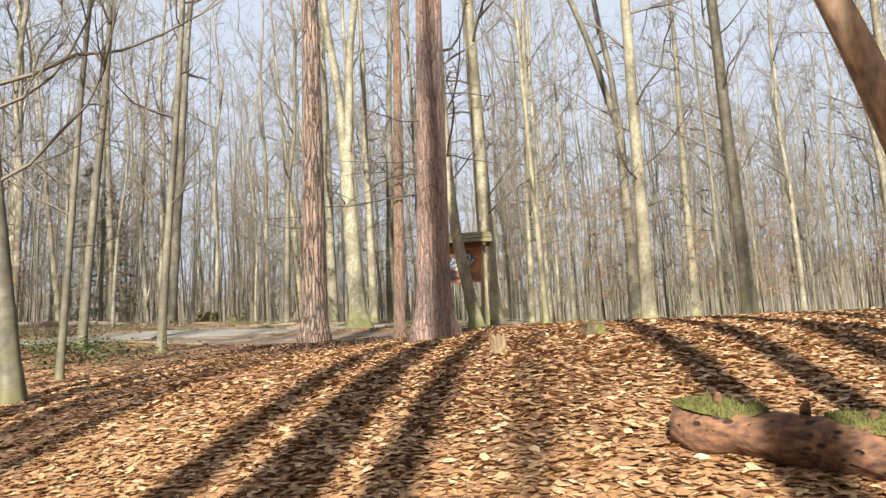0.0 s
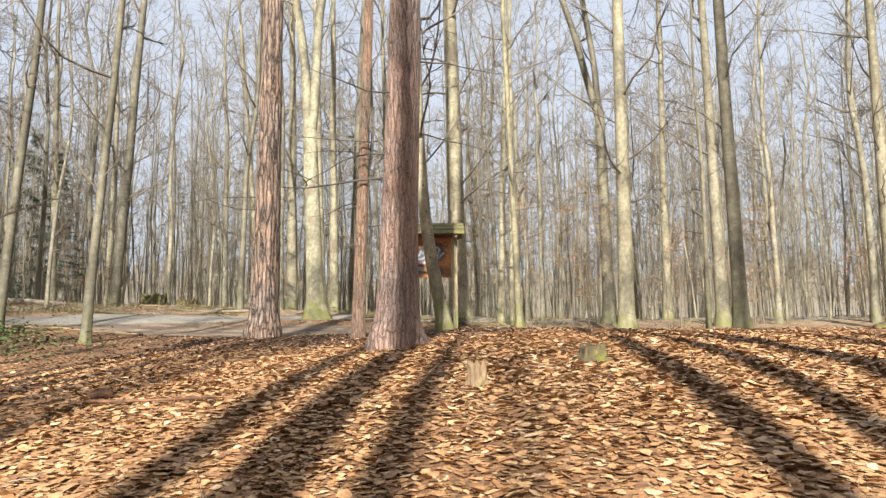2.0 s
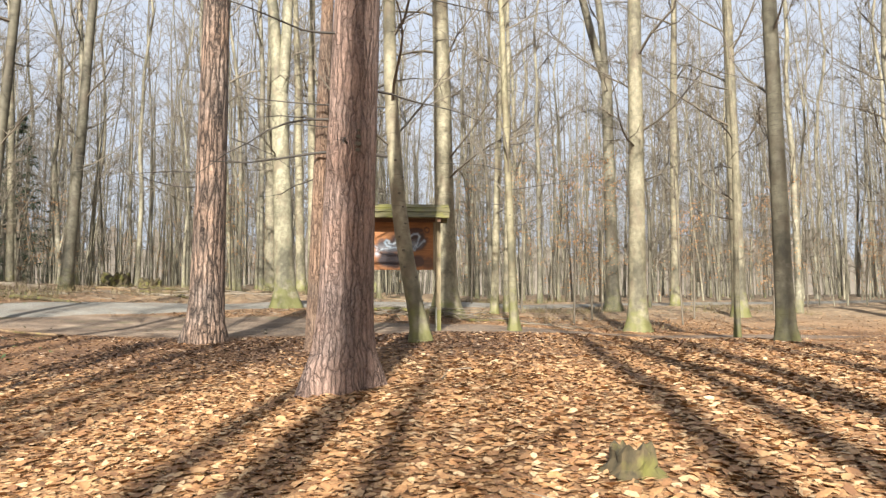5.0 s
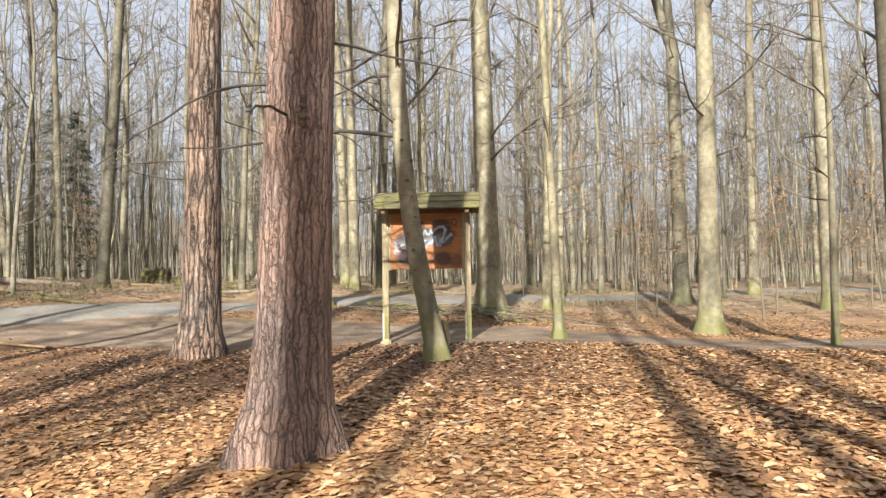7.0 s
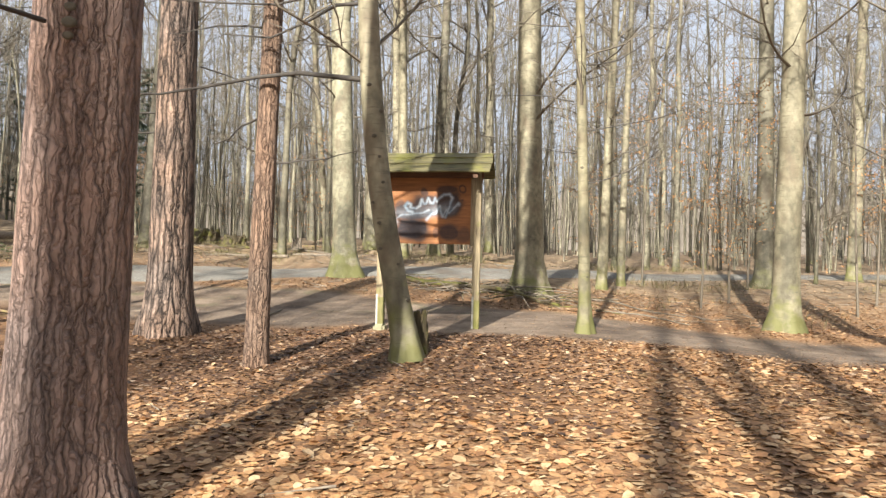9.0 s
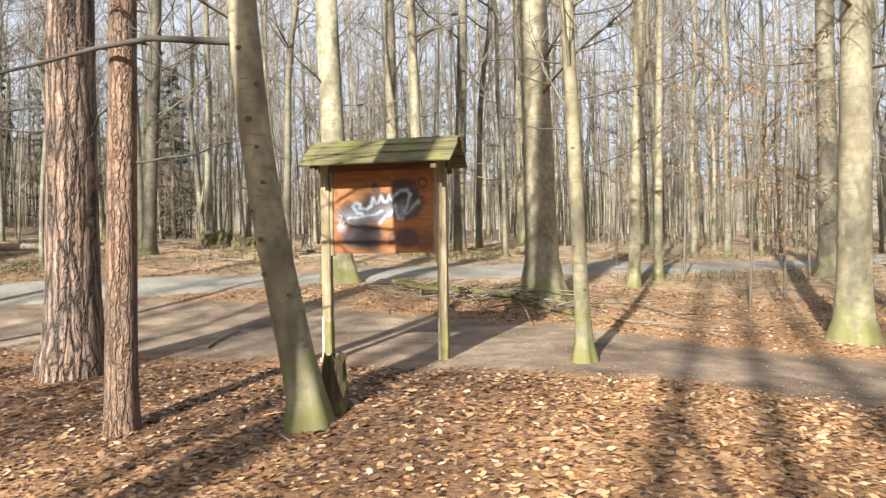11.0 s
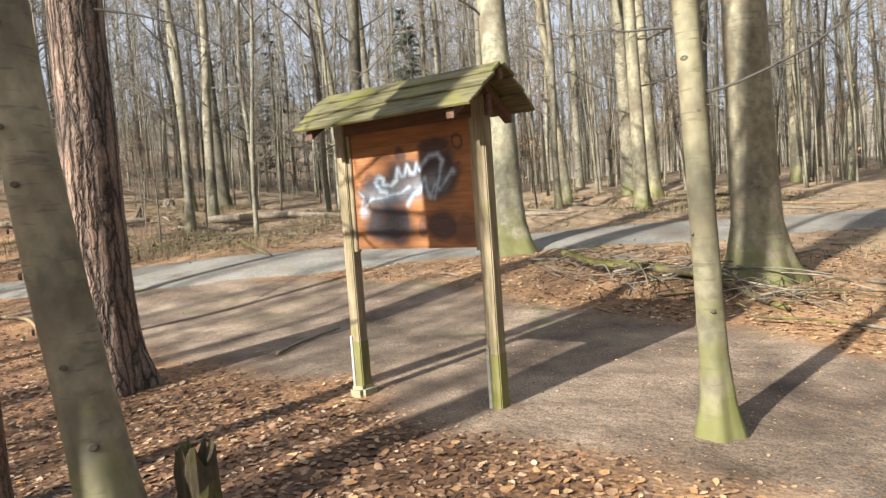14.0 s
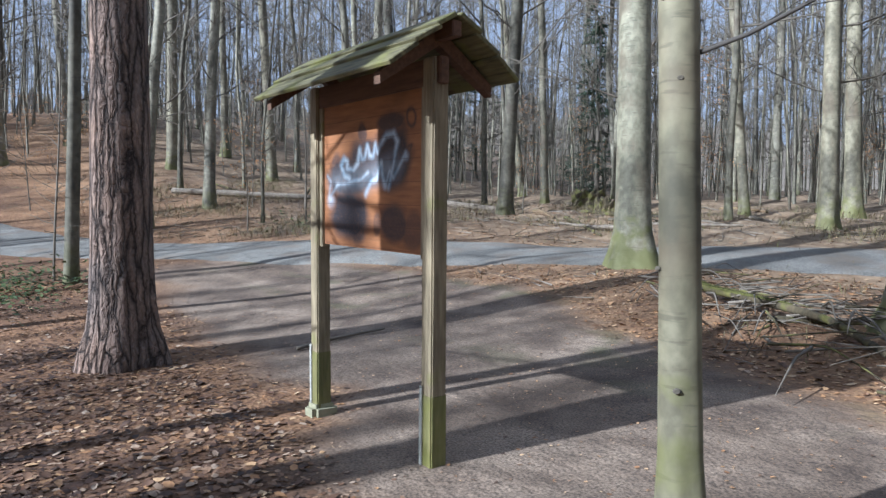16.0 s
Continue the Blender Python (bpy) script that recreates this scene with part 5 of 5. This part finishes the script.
# ---------------------------------------------------------------- details on the trunks
def trunk_detail():
    """Knots, dead side branches."""
    trees = HERO
    bent = trees["bent"]
    rr = np.random.default_rng(31)
    sh = Shape()
    b = np.array([(-0.48, -0.1, 2.78), (-0.75, -0.14, 2.80), (-1.15, -0.18, 2.84), (-1.6, -0.2, 2.80), (-2.1, -0.26, 2.70), (-2.6, -0.3, 2.62), (-3.1, -0.4, 2.62)])
    sh.tube(b, np.linspace(0.03, 0.008, 7), 8)
    for _ in range(22):
        i = int(rr.integers(1, 6))
        e = np.array([-1, 0, 0]) * 0.8 + rr.normal(0, 0.6, 3)
        sh.spike(b[i], b[i] + e / np.linalg.norm(e) * rr.uniform(0.2, 0.7), 0.004)
    part("side_branch", sh, M_BRANCH, bent, "long bare branch")
    for z0, line in ((3.55, ((-0.48, -0.1, 0), (-0.8, -0.15, -0.03), (-1.1, -0.18, -0.2), (-1.45, -0.22, -0.36), (-1.9, -0.3, -0.34))),
                     (3.95, ((-0.5, -0.1, 0), (-0.72, -0.12, -0.12), (-1.0, -0.16, -0.32), (-1.4, -0.2, -0.42), (-2.0, -0.25, -0.40), (-2.6, -0.3, -0.36)))):
        sh = Shape()
        b = np.array(line) + (0, 0, z0)
        sh.tube(b, np.linspace(0.022, 0.006, len(b)), 7)
        for _ in range(16):
            i = int(rr.integers(1, len(b)))
            e = np.array([-1, 0, -0.1]) + rr.normal(0, 0.6, 3)
            sh.spike(b[i], b[i] + e / np.linalg.norm(e) * rr.uniform(0.2, 0.6), 0.0035)
        part("side_branch", sh, M_BRANCH, bent, "drooping bare side branch")
    for z in (0.6, 0.95, 1.1, 1.35, 1.55, 1.75, 2.0, 2.2, 2.45, 2.7):
        knot(bent, np.interp(z, (0, 0.7, 1.7, 3.0), (0, -0.15, -0.34, -0.46)), np.interp(z, (0, 0.7, 1.7, 3.0), (0, -0.03, -0.08, -0.11)), z, 0.145, rr.uniform(-0.5, 1.1), rr.uniform(0.013, 0.024))
    slim = trees["slim"]
    for z, a, s in ((2.2, 0.1, 0.022), (1.9, 0.7, 0.012), (1.2, -0.4, 0.011), (0.75, 0.5, 0.014), (2.6, -0.3, 0.012)):
        knot(slim, -0.04 * z, -0.005 * z, z, 0.093 + 0.01 * math.exp(-z), a, s)
    for z, a, ln in ((2.0, 0.2, 1.1), (2.7, -0.3, 1.4), (3.1, 2.9, 1.2), (3.6, 0.5, 1.6), (2.4, 3.4, 0.5)):
        sh = Shape()
        l2 = limb(rr, (-0.04 * z + 0.08 * math.cos(a), 0.08 * math.sin(a), z), (math.cos(a), math.sin(a), 0.05), ln, 6, 0.02, 0.14)
        sh.tube(l2, np.linspace(0.010, 0.003, 7), 5)
        for _ in range(10):
            i = int(rr.integers(1, 6))
            e = (l2[i + 1] - l2[i]) / np.linalg.norm(l2[i + 1] - l2[i]) + rr.normal(0, 0.6, 3)
            sh.spike(l2[i], l2[i] + e / np.linalg.norm(e) * rr.uniform(0.1, 0.4), 0.003)
        part("side_branch", sh, M_BRANCH, slim, "thin low side branch")
    for key, r, spots in (("pine", 0.26, ((2.3, -1.7, 1.1), (2.9, 0.4, 1.3), (3.4, -2.6, 1.2), (2.6, 2.9, 1.5), (3.9, 0.2, 1.4))),
                          ("young pine", 0.11, ((2.1, 0.3, 1.0), (2.6, 2.8, 1.3), (3.0, -0.4, 1.2), (3.5, 3.3, 1.4))),
                          ("old pine", 0.26, ((3.0, 2.8, 1.8), (3.6, 0.2, 1.4), (2.7, 3.4, 1.6)))):
        ob = trees[key]
        for z, a, ln in spots:
            sh = Shape()
            l2 = limb(rr, (0.03 * z + (r - 0.03) * math.cos(a), (r - 0.03) * math.sin(a), z), (math.cos(a), math.sin(a), -0.05), ln, 7, -0.01, 0.12)
            sh.tube(l2, np.linspace(0.013, 0.003, 8), 5)
            for _ in range(6):
                i = int(rr.integers(2, 7))
                e = (l2[i + 1 if i < 7 else 7] - l2[i - 1]) + rr.normal(0, 0.2, 3)
                sh.spike(l2[i], l2[i] + e / np.linalg.norm(e) * rr.uniform(0.1, 0.35), 0.003)
            part("dead_branch", sh, M_BRANCH, ob, "thin dead branch")
    # the scar on the old pine
    pine = trees["pine"]
    for dz, sz in ((0.0, 0.03), (0.07, 0.024), (-0.06, 0.022), (0.13, 0.014)):
        knot(pine, 0.065, 0.02, 2.3 + dz, 0.262, 0.33 + dz * 0.2, sz)


def knot(ob, cx, cy, z, r, a, s):
    """A dark raised eye where a branch fell off; a turns it from the side the walk comes from."""
    sh = Shape()
    d = np.array([math.sin(a), -math.cos(a), 0.0])
    u = np.array([math.cos(a), math.sin(a), 0.0])
    c = np.array([cx, cy, z]) + d * (r * (1 - z / 30))
    verts = []
    for k, (ring, out) in enumerate(((1.15, -0.006), (0.95, 0.003), (0.6, 0.004), (0.25, 0.002))):
        for j in range(10):
            t = 2 * math.pi * j / 10
            verts.append(c + d * out + u * math.cos(t) * s * ring + np.array([0, 0, 0.75]) * math.sin(t) * s * ring)
    faces = [(i * 10 + j, i * 10 + (j + 1) % 10, (i + 1) * 10 + (j + 1) % 10, (i + 1) * 10 + j) for i in range(3) for j in range(10)]
    faces.append(tuple(30 + j for j in range(10)))
    sh.add(verts, faces)
    part("knot", sh, M_KNOT, ob, "dark branch knot")


trunk_detail()


# ---------------------------------------------------------------- undergrowth
def young_tree(k, h, leafy):
    """A spindly sapling; some keep their dry orange leaves."""
    r = np.random.default_rng(400 + k)
    line = trunk_line(r, h, r.normal(0, 0.05, 2), 0.12, 10)
    rad = np.linspace(0.028, 0.006, 10)
    sh, lf = Shape(), Shape()
    sh.tube(line, rad, 5)
    for _ in range(26):
        f = r.uniform(0.15, 0.98)
        z = f * h
        p = np.array([np.interp(z, line[:, 2], line[:, 0]), np.interp(z, line[:, 2], line[:, 1]), z])
        a = r.uniform(0, 6.28)
        b = limb(r, p, (math.cos(a), math.sin(a), r.uniform(0.1, 0.6)), r.uniform(0.5, 1.5) * (1.1 - 0.6 * f), 4, 0.0, 0.18)
        sh.tube(b, np.linspace(0.009, 0.003, 5), 3, cap=False)
        for _ in range(7):
            i = int(r.integers(1, 5))
            e = r.normal(0, 1, 3) * (1, 1, 0.4)
            tip = b[i] + e / np.linalg.norm(e) * r.uniform(0.15, 0.5)
            sh.spike(b[i], tip, 0.0035)
            if leafy and f < 0.9:
                for _ in range(4):
                    c = b[i] + (tip - b[i]) * r.uniform(0.3, 1.0)
                    u, w = r.normal(0, 1, 3), r.normal(0, 1, 3)
                    u /= np.linalg.norm(u)
                    w = np.cross(u, w)
                    w /= np.linalg.norm(w)
                    s = r.uniform(0.022, 0.04)
                    lf.add((c, c + u * s * 0.5 + w * s * 0.45, c + u * s * 1.3 + (0, 0, -0.01), c + u * s * 0.5 - w * s * 0.45), ((0, 1, 2), (0, 2, 3)))
    return sh.mesh("stem", M_TWIG), (lf.mesh("dry_leaves", M_HANG) if leafy else None)


SAPLING = [young_tree(0, 4.5, True), young_tree(1, 6.0, False), young_tree(2, 3.2, True), young_tree(3, 7.5, False), young_tree(4, 5.5, False), young_tree(5, 5.0, True)]
ru = np.random.default_rng(77)
made = 0
while made < 110:
    x, y = ru.uniform(-34, 34), ru.uniform(5, 50)
    if not free(x, y, 0.9) or ru.uniform() < 0.3 and x < 0:
        continue
    k = int(ru.integers(0, 6))
    ob = thing("sapling", x, y, relief(x, y) - 0.05, "spindly beech sapling with dry orange leaves" if SAPLING[k][1] else "spindly bare sapling among the beeches", "sapling", "saplings", ru.uniform(0, 360), ru.uniform(0.75, 1.2))
    part("stem", SAPLING[k][0], None, ob)
    if SAPLING[k][1]:
        part("dry_leaves", SAPLING[k][1], None, ob)
    made += 1
# saplings that stand near the trail
for x, y, k, s in ((6.2, 24.5, 0, 1.3), (8.3, 22.8, 3, 1.0), (5.3, 23.2, 5, 1.1), (7.4, 27.5, 0, 1.2), (3.0, 29.0, 5, 1.2), (13.0, 26.5, 0, 1.2), (-9.0, 16.4, 4, 0.9), (-13.5, 21.5, 2, 1.0), (4.6, 27.6, 5, 1.3), (9.4, 24.6, 2, 1.2)):
    ob = thing("sapling", x, y, relief(x, y) - 0.05, "spindly beech sapling with dry orange leaves" if SAPLING[k][1] else "spindly bare sapling among the beeches", "sapling", "saplings", 40 * k, s)
    part("stem", SAPLING[k][0], None, ob)
    if SAPLING[k][1]:
        part("dry_leaves", SAPLING[k][1], None, ob)


# ---------------------------------------------------------------- litter, grass, bramble
def sheet_mesh(name, verts, faces, mat):
    """A mesh from arrays: verts n x 3, faces m x 3."""
    me = bpy.data.meshes.new(name)
    me.vertices.add(len(verts))
    me.vertices.foreach_set("co", np.asarray(verts, np.float32).ravel())
    me.loops.add(len(faces) * 3)
    me.loops.foreach_set("vertex_index", np.asarray(faces, np.int32).ravel())
    me.polygons.add(len(faces))
    me.polygons.foreach_set("loop_start", np.arange(0, len(faces) * 3, 3, dtype=np.int32))
    me.polygons.foreach_set("loop_total", np.full(len(faces), 3, np.int32))
    me.update(calc_edges=True)
    me.materials.append(mat)
    return me


def scatter_leaves():
    """Fallen leaves, curled and tilted, thick on the ridge and thin on the trodden earth."""
    r = np.random.default_rng(3)
    xs, ys = [], []
    for x0, x1, y0, y1, per in ((-3.0, 5.0, 2.5, 11.0, 420), (-4.5, 6.5, 2.5, 16.5, 560), (-9, -4.5, 3, 17, 130), (6.5, 12, 3, 17, 110), (-6, 10, 16.5, 25, 190), (-24, -6, 18, 32, 80), (10, 16, 14, 28, 30), (-4, 10, 25, 31, 40)):
        n = int((x1 - x0) * (y1 - y0) * per)
        xs.append(r.uniform(x0, x1, n))
        ys.append(r.uniform(y0, y1, n))
    x, y = np.concatenate(xs), np.concatenate(ys)
    thin = sample("bare", x, y)
    near = np.min(np.hypot(x[:, None] - ROADLINE[None, ::2, 0], y[:, None] - ROADLINE[None, ::2, 1]), axis=1)
    keep = (r.uniform(0, 1, len(x)) > 0.66 * thin) & ((near > ROAD_HALF - 0.25 + 0.6 * r.uniform(0, 1, len(x)) ** 2) | (r.uniform(0, 1, len(x)) < 0.05))
    x, y = x[keep], y[keep]
    n = len(x)
    z = sample("z", x, y)
    size = (0.042 + 0.054 * r.uniform(0, 1, n) ** 1.6) * (1 - 0.6 * thin[keep]) * np.where(y > 12.5, 0.85, 1)
    curl = r.uniform(-0.12, 0.17, n)
    tmpl = np.array([(-0.5, 0.03, 0), (-0.22, -0.33, 1), (0.26, -0.30, 1), (0.5, 0.05, 0.7), (0.17, 0.36, 1), (-0.27, 0.26, 1), (0.02, 0, 0)])
    p = np.repeat(tmpl[None], n, 0)
    p[:, :, 2] *= curl[:, None]
    p *= size[:, None, None]
    p[:, 1:6, :2] *= r.uniform(0.72, 1.2, (n, 5))[:, :, None]
    p[:, :, 1] *= r.uniform(0.75, 1.2, n)[:, None]
    yaw, tx, ty = r.uniform(0, 2 * math.pi, n), r.normal(0, 0.15, n), r.normal(0, 0.15, n)
    c, s = np.cos(tx)[:, None], np.sin(tx)[:, None]
    p[:, :, 1], p[:, :, 2] = p[:, :, 1] * c - p[:, :, 2] * s, p[:, :, 1] * s + p[:, :, 2] * c
    c, s = np.cos(ty)[:, None], np.sin(ty)[:, None]
    p[:, :, 0], p[:, :, 2] = p[:, :, 0] * c + p[:, :, 2] * s, -p[:, :, 0] * s + p[:, :, 2] * c
    c, s = np.cos(yaw)[:, None], np.sin(yaw)[:, None]
    p[:, :, 0], p[:, :, 1] = p[:, :, 0] * c - p[:, :, 1] * s, p[:, :, 0] * s + p[:, :, 1] * c
    low = p[:, :, 2].min(axis=1)
    p[:, :, 0] += x[:, None]
    p[:, :, 1] += y[:, None]
    p[:, :, 2] += (z - low * 0.7 + r.uniform(0, 0.007, n))[:, None]
    f = np.array([(0, 1, 6), (1, 2, 6), (2, 3, 6), (3, 4, 6), (4, 5, 6), (5, 0, 6)])
    # leaves round the board take the redder, shade-darkened colours
    shaded = r.uniform(0, 1, n) < np.clip((y - 11.6) / 2.4, 0, 0.85) * np.clip((18.5 - y) / 2, 0.25, 1) * np.clip((3.6 - x) / 2, 0.25, 1)
    for pick, mat, label in ((~shaded, M_LEAF, "thick carpet of dry tan and brown beech leaves"), (shaded, M_LEAF_SHADED, "red-brown beech leaves round the board, darkened for shade")):
        faces = (f[None] + 7 * np.arange(int(pick.sum()))[:, None, None]).reshape(-1, 3)
        tagged(new("leaf_litter", sheet_mesh("leaf_litter", p[pick].reshape(-1, 3), faces, mat)), label, "leaves", kind="stuff")


def scatter_blades(name, x0, x1, y0, y1, n, tall, mat, label, category, patch, seed, girth=0.6):
    """Arching dry blades and runners in patches."""
    r = np.random.default_rng(seed)
    sh_v, sh_f = [], []
    k = 0
    while k < n:
        x, y = r.uniform(x0, x1), r.uniform(y0, y1)
        if noise.noise(Vector((x * patch, y * patch, seed))) < 0.05 or on_road(x, y) > 0.1 or bare(x, y) > 0.3:
            if r.uniform() > 0.03:
                continue
        z = float(sample("z", np.array([x]), np.array([y]))[0])
        a, h, w = r.uniform(0, 6.28), tall * r.uniform(0.2, 1.2), r.uniform(0.004, 0.009) * girth
        o = h * r.uniform(0.4, 1.8)
        u = np.array([math.cos(a), math.sin(a), 0])
        q = np.array([-math.sin(a), math.cos(a), 0]) * w
        c = np.array([x, y, z - 0.01])
        b = len(sh_v)
        m = c + u * o * 0.4 + (0, 0, h * 0.8)
        e = c + u * o + (0, 0, h * r.uniform(0.4, 1.0))
        sh_v += [c - q, c + q, m + q, m - q, e]
        sh_f += [(b, b + 1, b + 2), (b, b + 2, b + 3), (b + 3, b + 2, b + 4)]
        k += 1
    tagged(new(name, sheet_mesh(name, np.array(sh_v), np.array(sh_f), mat)), label, category, kind="stuff")


def bramble_patch(cx, cy, rx, ry, n, seed):
    r = np.random.default_rng(seed)
    v, f = [], []
    for _ in range(n):
        x, y = cx + r.normal(0, rx), cy + r.normal(0, ry)
        z = float(sample("z", np.array([x]), np.array([y]))[0]) + abs(r.normal(0, 0.16))
        a, s = r.uniform(0, 6.28), r.uniform(0.03, 0.06)
        u = np.array([math.cos(a), math.sin(a), r.normal(0, 0.3)]) * s
        w = np.array([-math.sin(a), math.cos(a), r.normal(0, 0.3)]) * s * 0.5
        c = np.array([x, y, z])
        b = len(v)
        v += [c - u, c + w, c + u, c - w]
        f += [(b, b + 1, b + 2), (b, b + 2, b + 3)]
    tagged(new("bramble", sheet_mesh("bramble", np.array(v), np.array(f), M_BRAMBLE)), "low dark green bramble in the litter", "bramble", kind="stuff")


def scatter_sticks():
    """Dead twigs and small branches strewn over the bank and the wood floor."""
    r = np.random.default_rng(9)
    sh = Shape()
    for x0, x1, y0, y1, n in ((-26, -4, 19, 34, 1500), (-6, 12, 20, 32, 420), (-9, 15, 27, 37, 420), (-6, 8, 4, 17, 60)):
        for _ in range(n):
            x, y = r.uniform(x0, x1), r.uniform(y0, y1)
            if on_road(x, y) > 0.1 or bare(x, y) > 0.6:
                continue
            a, ln = r.uniform(0, 6.28), r.uniform(0.15, 0.9) * (0.5 if y < 17 else 1)
            x2, y2 = x + ln * math.cos(a), y + ln * math.sin(a)
            z1, z2 = sample("z", np.array([x, x2]), np.array([y, y2]))
            sh.spike((x, y, z1 + 0.02), (x2, y2, z2 + r.uniform(0.02, 0.12)), r.uniform(0.005, 0.017) * (0.5 if y < 17 else 1))
    tagged(new("twig_litter", sh.mesh("twig_litter", M_ROT_GREY)), "grey dead twigs strewn over the litter", "twigs", kind="stuff")


scatter_sticks()
scatter_leaves()
scatter_blades("dry_grass", -26, -9, 19.5, 33, 12000, 0.26, M_STRAW, "dry grass and dead bramble on the bank", "grass", 0.35, 2)
scatter_blades("dry_grass", -9, 15, 26.5, 36, 7000, 0.24, M_STRAW, "dry grass on the wood floor past the road", "grass", 0.35, 5)
scatter_blades("dry_grass", -8, 8, 20.5, 33, 1800, 0.14, M_STRAW, "short dry grass along the road edge", "grass", 0.5, 4)
scatter_blades("dead_bramble", -19, -10.5, 20.5, 29, 2600, 0.38, M_DEADBRAMBLE, "grey brown dead bramble canes on the bank", "bramble", 0.3, 6, 0.35)
bramble_patch(-8.6, 15.6, 0.9, 0.7, 1500, 1)
bramble_patch(-6.9, 13.4, 0.8, 1.0, 900, 2)
bramble_patch(-12.0, 23.2, 1.6, 0.7, 700, 3)
